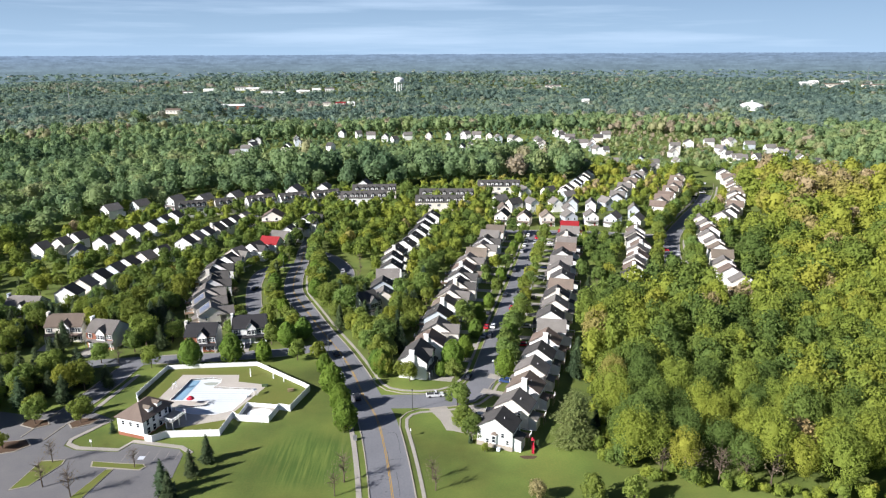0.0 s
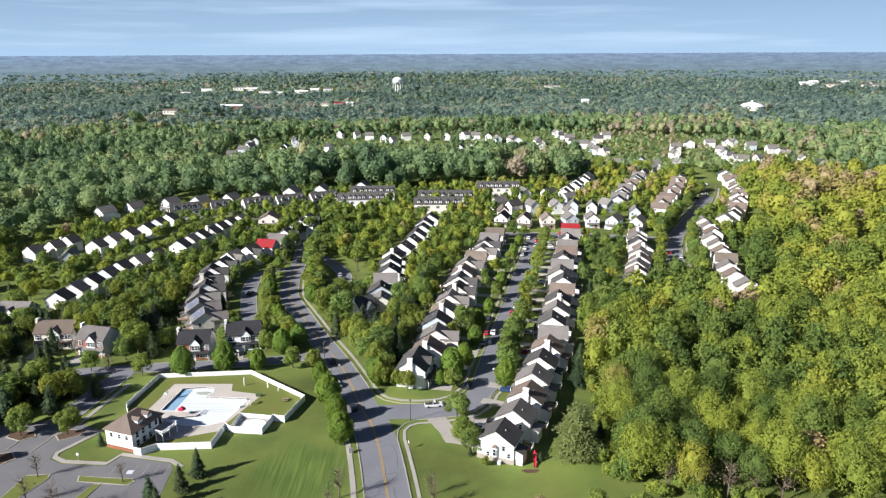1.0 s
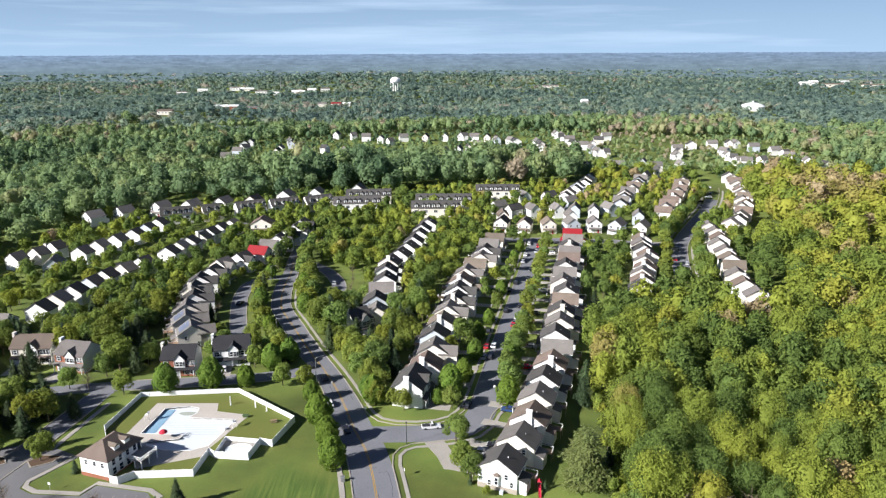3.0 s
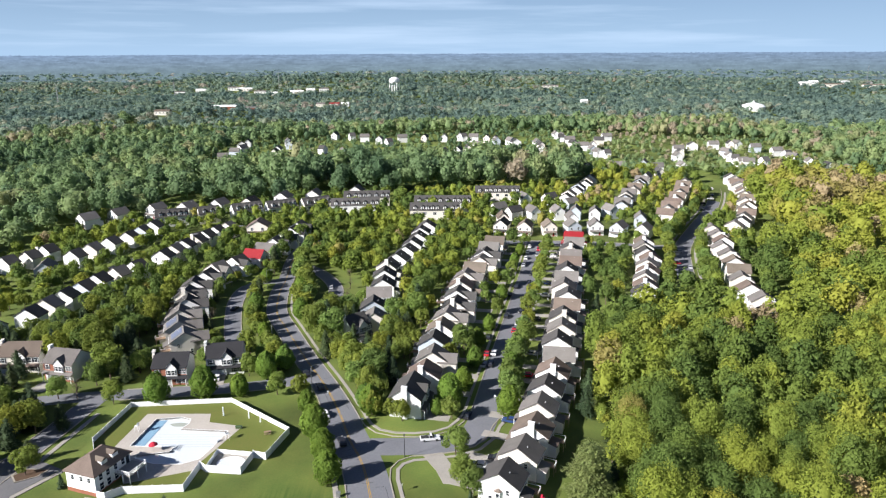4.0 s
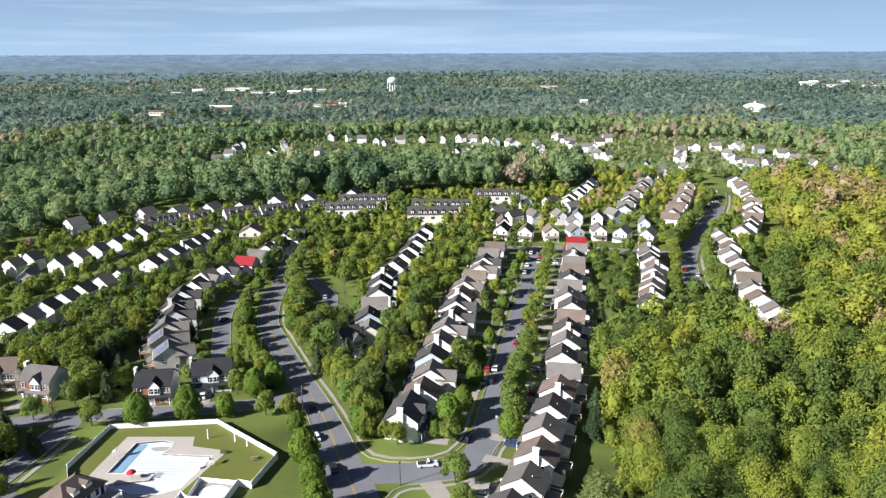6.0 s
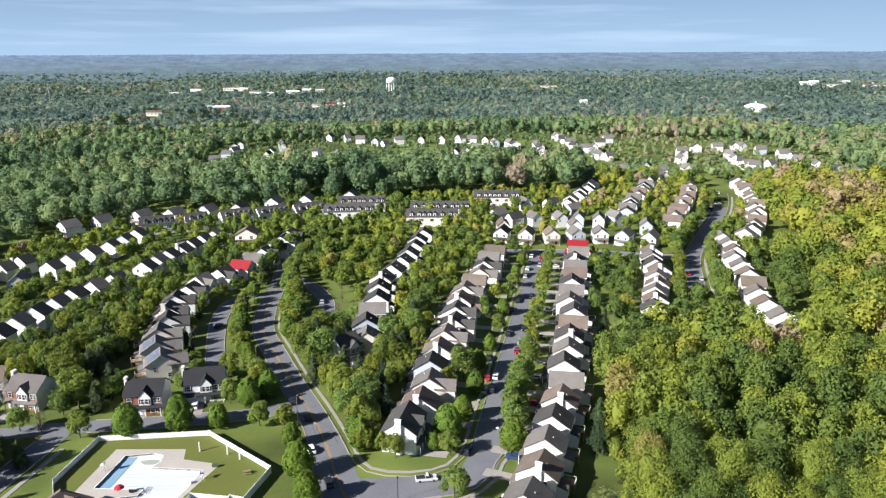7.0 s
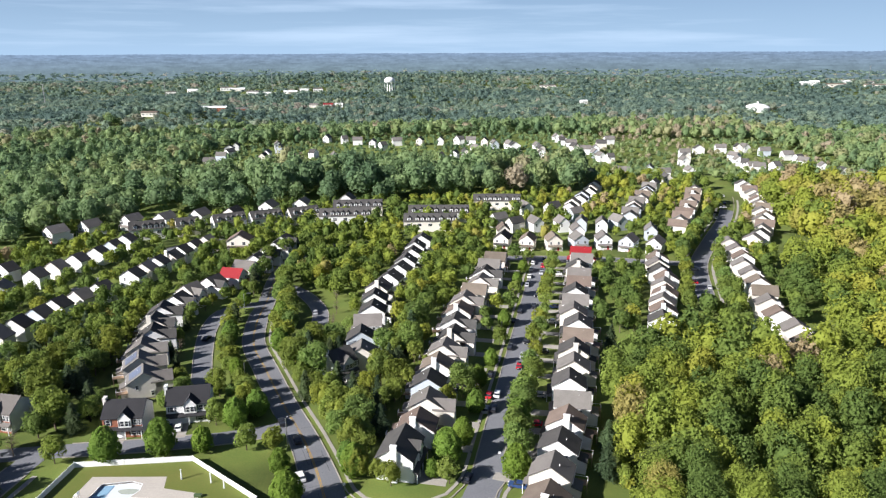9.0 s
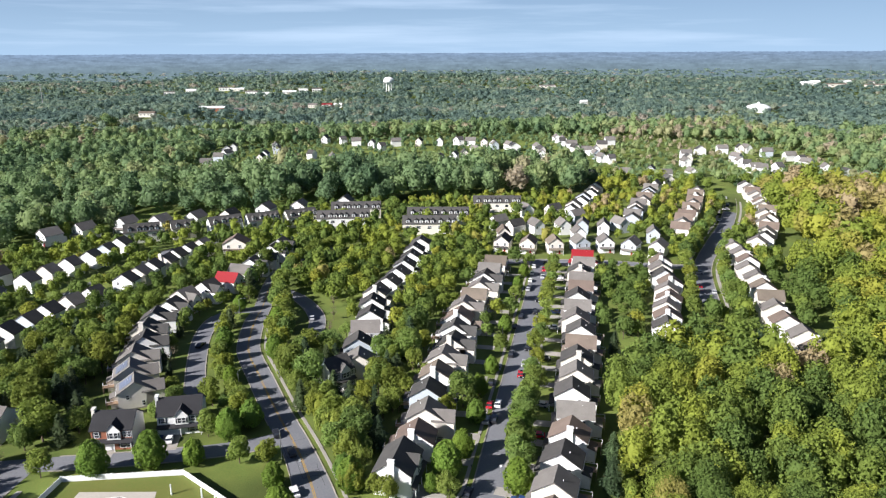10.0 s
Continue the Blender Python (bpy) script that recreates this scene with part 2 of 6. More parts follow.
# ---- geometry helpers ----
class Geo:
    """Collects faces for one mesh."""

    def __init__(self):
        self.v, self.f = [], []

    def add(self, verts, faces):
        k = len(self.v)
        self.v += [tuple(p) for p in verts]
        self.f += [tuple(i + k for i in f) for f in faces]
        return self

    def box(self, x0, y0, z0, x1, y1, z1):
        p = [(x, y, z) for z in (z0, z1) for x, y in ((x0, y0), (x1, y0), (x1, y1), (x0, y1))]
        return self.add(p, [(3, 2, 1, 0), (4, 5, 6, 7), (0, 1, 5, 4), (1, 2, 6, 5), (2, 3, 7, 6), (3, 0, 4, 7)])

    def prism(self, ring, axis, a, b):
        """A closed ring of 2D points swept from a to b along an axis (0 x, 1 y, 2 z)."""
        n, p = len(ring), []
        for s in (a, b):
            for u, w in ring:
                p.append({0: (s, u, w), 1: (u, s, w), 2: (u, w, s)}[axis])
        side = [(i, (i + 1) % n, n + (i + 1) % n, n + i) for i in range(n)]
        return self.add(p, [tuple(range(n - 1, -1, -1)), tuple(range(n, 2 * n)), *side])

    def tube(self, points, radii, sides=6):
        rings = []
        for k, (p, r) in enumerate(zip(points, radii)):
            p = Vector(p)
            d = (Vector(points[min(k + 1, len(points) - 1)]) - Vector(points[max(k - 1, 0)])).normalized()
            a = d.orthogonal().normalized(); b = d.cross(a)
            rings.append([p + (a * math.cos(s) + b * math.sin(s)) * r for s in (2 * math.pi * i / sides for i in range(sides))])
        v = [q for ring in rings for q in ring]
        f = [(k * sides + i, k * sides + (i + 1) % sides, (k + 1) * sides + (i + 1) % sides, (k + 1) * sides + i) for k in range(len(points) - 1) for i in range(sides)]
        f += [tuple(range(sides - 1, -1, -1)), tuple(len(v) - sides + i for i in range(sides))]
        return self.add(v, f)

    def mesh(self, name, mat, smooth=False):
        me = bpy.data.meshes.new(name)
        me.from_pydata(self.v, [], self.f)
        bm = bmesh.new(); bm.from_mesh(me)
        bmesh.ops.recalc_face_normals(bm, faces=bm.faces)
        bm.to_mesh(me); bm.free()
        for x in (mat if isinstance(mat, (list, tuple)) else [mat]):
            me.materials.append(x)
        if smooth:
            me.polygons.foreach_set("use_smooth", [True] * len(me.polygons))
        return me


def part(name, geo, mat, parent=None, label="", at=None):
    """One mesh object under a thing or a part."""
    ob = new(name, geo.mesh(name, mat) if isinstance(geo, Geo) else geo)
    ob.parent = parent
    if at:
        ob.matrix_basis = at
    return tagged(ob, label)


def thing(name, label, category, group="", m=None, data=None, kind=""):
    ob = new(name, data)
    if m:
        ob.matrix_basis = m
    return tagged(ob, label, category, group, kind)


def smoothstep(a, b, x):
    x = min(1.0, max(0.0, (x - a) / (b - a)))
    return x * x * (3 - 2 * x)


# low rises: centre, height, reach
KNOLLS = ((-358, 1230, 13, 110), (-197, 1390, 12, 90), (258, 1310, 11, 80), (496, 1165, 12, 90), (306, 2100, 12, 120), (-404, 1085, 10, 90), (-190, 790, 4, 80), (-90, 830, 5, 100), (70, 820, 7, 120), (150, 780, 4, 80), (300, 730, 5, 110))


def terrain(x, y):
    """Height of the ground: level round the streets, low hills in the woods, ridges far off."""
    d = math.hypot(x, y)
    far = 1 - smoothstep(2500, 3300, d)
    h = smoothstep(560, 1000, d) * 15 * noise.noise((x / 330, y / 330, 0.3)) * far
    h += smoothstep(900, 2000, d) * 24 * noise.noise((x / 900, y / 900, 4.1)) * far
    if y > 0:
        h += 26 * math.exp(-((d - 2280) / 240) ** 2) * smoothstep(-0.42, -0.2, -x / y) * (1 - smoothstep(0.3, 0.6, -x / y))
        h += 15 * math.exp(-((d - 2230) / 200) ** 2) * smoothstep(0.36, 0.5, x / y)
    for a, b, up, r in KNOLLS:
        q = ((x - a) ** 2 + (y - b) ** 2) / (r * r)
        if q < 6:
            h += up * math.exp(-q)
    return h + 20 * smoothstep(2500, 3400, d)


def along(pts, step=None, count=None):
    """Evenly spaced places with directions along a line of points."""
    pts = [Vector(p) for p in pts]
    seg = [(b - a).length for a, b in zip(pts, pts[1:])]
    total = sum(seg)
    n = count if count else max(2, int(total / step) + 1)
    out = []
    for k in range(n):
        s = total * k / (n - 1)
        i = 0
        while i < len(seg) - 1 and s > seg[i]:
            s -= seg[i]; i += 1
        d = (pts[i + 1] - pts[i]).normalized()
        out.append((pts[i] + d * s, d))
    return out


def curve(pts, step=4.0):
    """A smooth line through points (Catmull-Rom)."""
    p = [Vector(q) for q in pts]
    p = [2 * p[0] - p[1], *p, 2 * p[-1] - p[-2]]
    out = []
    for a, b, c, d in zip(p, p[1:], p[2:], p[3:]):
        n = max(1, int((c - b).length / step))
        for k in range(n):
            t = k / n
            out.append(0.5 * (2 * b + (c - a) * t + (2 * a - 5 * b + 4 * c - d) * t * t + (3 * b - 3 * c + d - a) * t ** 3))
    return out + [p[-2]]


def offset(line, r, taper=None):
    out = []
    for k, q in enumerate(line):
        d = (line[min(k + 1, len(line) - 1)] - line[max(k - 1, 0)]).normalized()
        out.append(q + Vector((d.y, -d.x)) * r * (taper(q) if taper else 1))
    return out


def ribbon(line, a, b, z0, z1, taper=None):
    """A slab that follows a line, from offset a to offset b (to the right), z0 to z1."""
    g = Geo()
    for k, (p, q) in enumerate(zip(offset(line, a, taper), offset(line, b, taper))):
        g.v += [(p.x, p.y, z0), (q.x, q.y, z0), (q.x, q.y, z1), (p.x, p.y, z1)]
        if k:
            o = 4 * (k - 1)
            g.f += [(o + i, o + (i + 1) % 4, o + 4 + (i + 1) % 4, o + 4 + i) for i in range(4)]
    n = len(g.v)
    g.f += [(0, 1, 2, 3), (n - 1, n - 2, n - 3, n - 4)]
    return g


def inside(poly, x, y):
    hit = False
    for (x0, y0), (x1, y1) in zip(poly, poly[1:] + poly[:1]):
        if (y0 > y) != (y1 > y) and x < (x1 - x0) * (y - y0) / (y1 - y0) + x0:
            hit = not hit
    return hit


TAKEN = {}                             # what stands on the ground, in 12 m cells: (x, y, radius)


def take(x, y, r):
    TAKEN.setdefault((int(x // 12), int(y // 12)), []).append((x, y, r))


def free(x, y, r):
    cx, cy = int(x // 12), int(y // 12)
    return all((x - a) ** 2 + (y - b) ** 2 > (r + s) ** 2 for i in (-1, 0, 1) for j in (-1, 0, 1) for a, b, s in TAKEN.get((cx + i, cy + j), ()))


# ---- ground and roads ----
def ground_sheet():
    g = Geo()
    rings = [0, 60, 120, 180, 240, 300, 380, 460, 520, *range(560, 2700, 40), 2800, 3100, 3400, 3700, 4000, 4300, 4600, 4900]
    n = 300
    for r in rings:
        for k in range(n):
            a = 2 * math.pi * k / n
            x, y = r * math.sin(a), r * math.cos(a)
            g.v.append((x, y, terrain(x, y)))
    for i in range(len(rings) - 1):
        for k in range(n):
            g.f.append((i * n + k, i * n + (k + 1) % n, (i + 1) * n + (k + 1) % n, (i + 1) * n + k))
    return g


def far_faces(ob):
    """The ground past the last woods takes the backdrop's glowing haze colour."""
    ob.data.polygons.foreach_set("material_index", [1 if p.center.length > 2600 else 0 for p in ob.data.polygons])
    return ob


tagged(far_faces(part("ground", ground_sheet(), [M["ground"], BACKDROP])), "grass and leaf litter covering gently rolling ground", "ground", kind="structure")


def strips(name, line, a, b, z0, z1, mat, parent, keep=None, taper=None):
    """Slabs along a line, broken where keep(p) is false."""
    run = []
    for p in [*line, None]:
        if p is not None and (keep is None or keep(p)):
            run.append(p)
        elif run:
            if len(run) > 1:
                part(name, ribbon(run, a, b, z0, z1, taper), M[mat], parent)
            run = []


def road(name, pts, width, label, left=None, right=None, walk_l=None, walk_r=None, yellow=False, lift=0.03, clear=1.0, taper=None):
    """left, right: where the kerbs run; walk_l, walk_r: where there is a pavement (functions of the place, or None)."""
    line = curve(pts, 2.5)
    ob = tagged(part(name, ribbon(line, -width / 2, width / 2, -0.3, lift, taper), M["asphalt"]), label, "road", kind="structure")
    for p in line[::2]:
        take(p.x, p.y, width / 2 + clear)
    h = width / 2
    for keep, wk, sg in ((left, walk_l, -1), (right, walk_r, 1)):
        if keep:
            strips("kerb", line, *sorted((sg * h, sg * (h + 0.3))), -0.2, 0.17, "kerb", ob, keep, taper)
        if wk:
            strips("pavement", line, *sorted((sg * (h + 1.9), sg * (h + 3.2))), -0.2, 0.12, "concrete", ob, wk)
    if yellow:
        for o in (-0.26, 0.1):
            part("yellow_line", ribbon(line, o, o + 0.16, 0, lift + 0.006), M["yellow"], ob)
    return ob


def narrowing(p):
    """The avenue is wider where it meets the street."""
    return 1 - 0.27 * smoothstep(184, 226, p.y) - 0.12 * smoothstep(318, 345, p.y)


def always(p):
    return True


AVENUE = [(-2, -20), (-5, 60), (-8.5, 110), (-13, 146), (-18.8, 176), (-24.7, 192), (-29.6, 207), (-36.2, 223.5), (-46, 243.6), (-56.6, 267), (-65.4, 287), (-69, 304), (-70.6, 318), (-71.5, 334), (-74.4, 360), (-74.5, 385), (-68, 405), (-55, 425)]
STREET = [(-19, 188.2), (-8, 188.4), (0, 189), (7, 192), (11.5, 200), (18.9, 233), (33.8, 300.5), (51.4, 381.6), (54, 394)]
avenue = road("avenue", AVENUE, 10.6, "grey asphalt avenue with a double yellow line", left=lambda p: p.y < 224 or 236 < p.y < 322 or p.y > 335, walk_l=lambda p: p.y < 182, yellow=True, taper=narrowing)
street = road("street", STREET, 8.4, "grey asphalt residential street between two rows of houses", lift=0.036, clear=5.5)
road("cross_street", [(-190, 205), (-140, 211), (-110, 217), (-75, 221), (-52, 225.5), (-40, 231)], 6.6, "grey asphalt side street behind the pool", left=lambda p: p.x > -100 and p.x < -66, right=lambda p: p.x > -98 and p.x < -45, lift=0.04)
road("service_lane", [(-71, 328.5), (-81, 327.5), (-86.6, 318), (-86, 300.5), (-81, 279), (-75.5, 260), (-74.5, 253)], 6.0, "grey asphalt lane in front of a curved house row", left=lambda p: p.y < 312, right=lambda p: p.y < 322 and p.x < -75, lift=0.044)
road("court_lane", [(-46, 287), (-45, 306), (-47.5, 322), (-55, 338), (-64, 350), (-73, 356)], 6.0, "grey asphalt court lane", left=lambda p: p.y < 345, right=lambda p: p.y < 345, lift=0.044, clear=0.3)
road("east_street", [(113, 328), (129, 380), (152, 425), (178, 472), (200, 520), (213, 559), (216, 600)], 8.0, "grey asphalt street in the eastern rows", left=always, right=always, walk_l=always, walk_r=always, clear=4.0)
road("end_street", [(24, 394), (54, 394), (85, 391), (112, 384), (128, 382)], 7.0, "grey asphalt street across the end of the rows", left=always, right=lambda p: p.x < 48 or p.x > 61, lift=0.042)
road("club_drive", [(-104.5, 216), (-107, 197), (-109.5, 180), (-112, 168)], 7.0, "dark asphalt drive to the pool club", left=lambda p: p.y < 210, right=lambda p: p.y < 211, walk_l=lambda p: 182 < p.y < 208, lift=0.046)
road("west_lane", [(-161, 345), (-152, 380), (-142, 416), (-115, 443), (-80, 455)], 6.0, "grey asphalt lane between western rows", left=always, right=always, lift=0.034)
# kerbs and pavements that turn from the avenue into the street
ave, stl = curve(AVENUE, 2.5), curve(STREET, 2.5)
south = [p for p in offset(ave, 5.3) if p.y < 174] + [Vector(p) for p in ((-12.8, 178), (-11, 181.5), (-7.5, 183.6), (-2, 184.3), (4, 185.6), (9, 188.2), (12.6, 193), (14.6, 199))] + [p for p in offset(stl, 4.2) if p.y > 202]
north = [p for p in offset(stl, -4.2) if p.y > 204][::-1] + [Vector(p) for p in ((6.4, 200.5), (3.6, 196.4), (-1, 193.8), (-7, 192.8), (-13, 193.2), (-18, 195.2), (-21.3, 199))] + [p for p in offset(ave, 5.3, narrowing) if 203 < p.y < 355]
for line, sg in ((south, 1), (north, 1)):
    strips("kerb", line, 0, 0.3, -0.2, 0.17, "kerb", avenue)
    strips("pavement", line, 1.6, 2.5, -0.2, 0.12, "concrete", avenue)


# ---- houses ----
def house_template(wall, roof, kind, wide=7.4, deep=9.8, eave=5.5, ridge=8.6, label="", near=True):
    """A two-storey house; its street front faces +x. kind "side": ridge along y; "front": ridge along x."""
    h = thing("house", label, "house", "detached houses in rows")
    w, d = wide / 2, deep / 2
    body = Geo()
    if kind == "front":
        w += 0.4
    if kind == "side":
        body.prism([(-d, 0), (d, 0), (d, eave), (0, ridge - 0.15), (-d, eave)], 1, -w, w)
    else:
        body.prism([(-w, 0), (w, 0), (w, eave), (0, ridge - 0.15), (-w, eave)], 0, -d, d)
    body_ob = part("wall", body, M[wall], h)
    rf = Geo()
    o, th = 0.35, 0.22
    if kind == "side":
        s = (ridge - eave) / d
        for sg in (-1, 1):
            rf.prism([(sg * (d + o), eave - o * s), (0, ridge), (0, ridge + th), (sg * (d + o), eave - o * s + th)], 1, -w - o, w + o)
    else:
        s = (ridge - eave) / w
        for sg in (-1, 1):
            rf.prism([(sg * (w + o), eave - o * s), (0, ridge), (0, ridge + th), (sg * (w + o), eave - o * s + th)], 0, -d - o, d + o)
    roof_ob = part("roof", rf, M[roof], h)
    if not near:
        return h, d, w, eave, ridge
    part("roof_vent", Geo().box(-1.9, 0.9, eave, -1.75, 1.05, ridge - 0.55), M["white_paint"], roof_ob)
    part("foundation", Geo().box(-d - 0.03, -w - 0.03, -0.3, d + 0.03, w + 0.03, 0.45), M["stone"], h)
    return h, d, w, eave, ridge


def window(parent, x, y, z, w, h, face, name="window"):
    """A framed window on a wall; face: 0 +x, 1 +y, 2 -x, 3 -y."""
    m = pose(x, y, z, 0, 0, (0, 90, 180, 270)[face])
    fr = Geo()
    fr.box(-0.02, -w / 2 - 0.1, -h / 2 - 0.1, 0.07, w / 2 + 0.1, -h / 2)
    fr.box(-0.02, -w / 2 - 0.1, h / 2, 0.07, w / 2 + 0.1, h / 2 + 0.1)
    fr.box(-0.02, -w / 2 - 0.1, -h / 2, 0.07, -w / 2, h / 2)
    fr.box(-0.02, w / 2, -h / 2, 0.07, w / 2 + 0.1, h / 2)
    fr.box(-0.02, -w / 2, -0.04, 0.06, w / 2, 0.04)
    ob = part(name, fr, M["white_paint"], parent, at=m)
    part("pane", Geo().box(-0.02, -w / 2, -h / 2, 0.03, w / 2, h / 2), M["glass"], ob)
    return ob


def finish_house(h, d, w, eave, ridge, kind, chimney=False, roof="roof_black", wall="siding_white", wing=0, flip=1):
    """Openings, garage wing, porch, rear deck and chimney. wing 0: flat front; 1: low garage; 2: two-storey wing with its own gable."""
    gx = d + (0, 3.6, 3.0)[wing]
    top, peak = ((0, 0), (2.9, 4.7), (5.2, 7.6))[wing]
    y0, y1 = -w, -w + 4.2
    if wing:
        mid = (y0 + y1) / 2
        wg = part("garage_wing", Geo().prism([(y0, 0), (y1, 0), (y1, top), (mid, peak - 0.1), (y0, top)], 0, d - (0.4 if wing == 1 else 2.0), gx), M[wall], h)
        wr, sl = Geo(), (peak - top) / (mid - y0)
        for a, e in ((y0 - 0.3, mid), (y1 + 0.3, mid)):
            wr.prism([(a, top - 0.3 * sl), (e, peak), (e, peak + 0.18), (a, top - 0.3 * sl + 0.18)], 0, d - (0.1 if wing == 1 else 3.2), gx + 0.3)
        part("wing_roof", wr, M[roof], wg)
        if wing == 2:
            window(wg, gx, mid, 4.0, 1.5, 1.4, 0)
    for y in ((-w * 0.5, w * 0.5) if wing < 2 else (w * 0.5,)):
        window(h, d, y, 4.3, 1.0, 1.4, 0)
    for y in (-w * 0.5, w * 0.5):
        window(h, -d, y, 4.3, 1.0, 1.4, 2)
    window(h, -d, -w * 0.4, 1.6, 1.8, 2.0, 2, "patio_door")
    window(h, -d * 0.45, -flip * w, 4.1, 0.8, 1.3, 2 + flip)
    window(h, d * 0.4, -flip * w, 1.7, 0.8, 1.4, 2 + flip)
    g = part("garage_door", Geo().box(gx, -w + 0.7, 0, gx + 0.06, -w + 3.5, 2.2), M["white_paint"], h)
    for k in range(3):
        part("panel", Geo().box(gx + 0.06, -w + 0.75, 0.06 + 0.72 * k, gx + 0.09, -w + 3.45, 0.7 + 0.72 * k), M["white_paint"], g)
    part("front_door", Geo().box(d, w * 0.35, 0.2, d + 0.07, w * 0.35 + 1.0, 2.3), M["roof_red"], h, "dark red painted door")
    p0 = y1 + 0.15 if wing else -w + 0.2
    part("porch_roof", Geo().prism([(d, 3.1), (d + 1.6, 2.5), (d + 1.6, 2.65), (d, 3.3)], 1, p0, w - 0.2), M[roof], h)
    for y in (p0 + 0.15, w - 0.35):
        part("porch_post", Geo().box(d + 1.4, y - 0.07, 0, d + 1.54, y + 0.07, 2.55), M["white_paint"], h)
    part("gutter", Geo().box(-d - 0.45, -w - 0.3, eave - 0.28, -d - 0.33, w + 0.3, eave - 0.14) if kind == "side" else Geo().box(-d - 0.3, w + 0.33, eave - 0.34, d + 0.3, w + 0.45, eave - 0.2), M["white_paint"], h)
    bump = part("rear_extension", Geo().prism([(-d - 2.2, 0), (-d, 0), (-d, 3.9), (-d - 2.2, 3.2)], 1, -w * 0.2, w * 0.85), M[wall], h)
    part("extension_roof", Geo().prism([(-d - 2.5, 3.15), (-d, 3.95), (-d, 4.12), (-d - 2.5, 3.32)], 1, -w * 0.25, w * 0.9), M[roof], bump)
    dk = part("deck", Geo().box(-d - 3.4, -w * 0.85, 2.35, -d, -w * 0.22, 2.55), M["wood"], h)
    for x, y in ((-d - 3.3, -w * 0.83), (-d - 3.3, -w * 0.24)):
        part("deck_post", Geo().box(x, y, 0, x + 0.12, y + 0.12, 3.5), M["wood"], dk)
    rl = Geo().box(-d - 3.35, -w * 0.83, 3.4, -d - 3.28, -w * 0.24, 3.48)
    rl.box(-d - 3.35, -w * 0.84, 3.4, -d, -w * 0.82, 3.48)
    for k in range(9):
        y = -w * 0.83 + k * w * 0.59 / 8
        rl.box(-d - 3.33, y, 2.5, -d - 3.29, y + 0.04, 3.4)
    part("railing", rl, M["white_paint"], dk)
    if chimney:
        y0, y1 = (-w - 0.75, -w) if flip > 0 else (w, w + 0.75)
        part("chimney", Geo().box(-1.4, y0, 0, 0.2, y1, ridge + 0.9).box(-1.5, y0 - 0.1, ridge + 0.9, 0.3, y1 + 0.1, ridge + 1.05), M[wall], h, "boxed white siding chimney")
    return h


SPECS = (
    ("siding_white", "roof_black", "side", False, "two-storey white sided house with a charcoal shingle roof"),
    ("siding_white", "roof_brown", "side", True, "white sided house with brown shingles and a boxed chimney"),
    ("siding_cream", "roof_grey", "side", False, "cream sided house with a grey shingle gable roof"),
    ("siding_white", "roof_grey", "front", False, "white sided house with a grey roof and street gable"),
    ("siding_cream", "roof_brown", "front", False, "cream sided house with a brown roof and street gable"),
    ("siding_grey", "roof_black", "side", False, "blue-grey sided house with a charcoal shingle roof"),
    ("siding_white", "roof_red", "front", False, "white sided house with a red metal roof"),
    ("siding_cream", "roof_black", "side", True, "cream sided house with charcoal shingles and a chimney"),
    ("siding_grey", "roof_grey", "front", False, "blue-grey sided house with a grey roof and street gable"),
    ("siding_cream", "roof_black", "front", False, "cream sided house with a charcoal roof and street gable"),
    ("siding_white", "roof_black", "side", False, "white corner house with a bay window on its gable side"),
    ("siding_cream", "roof_grey", "side", False, "cream house with blue solar panels on a grey roof"),
)
VARIANTS = {}


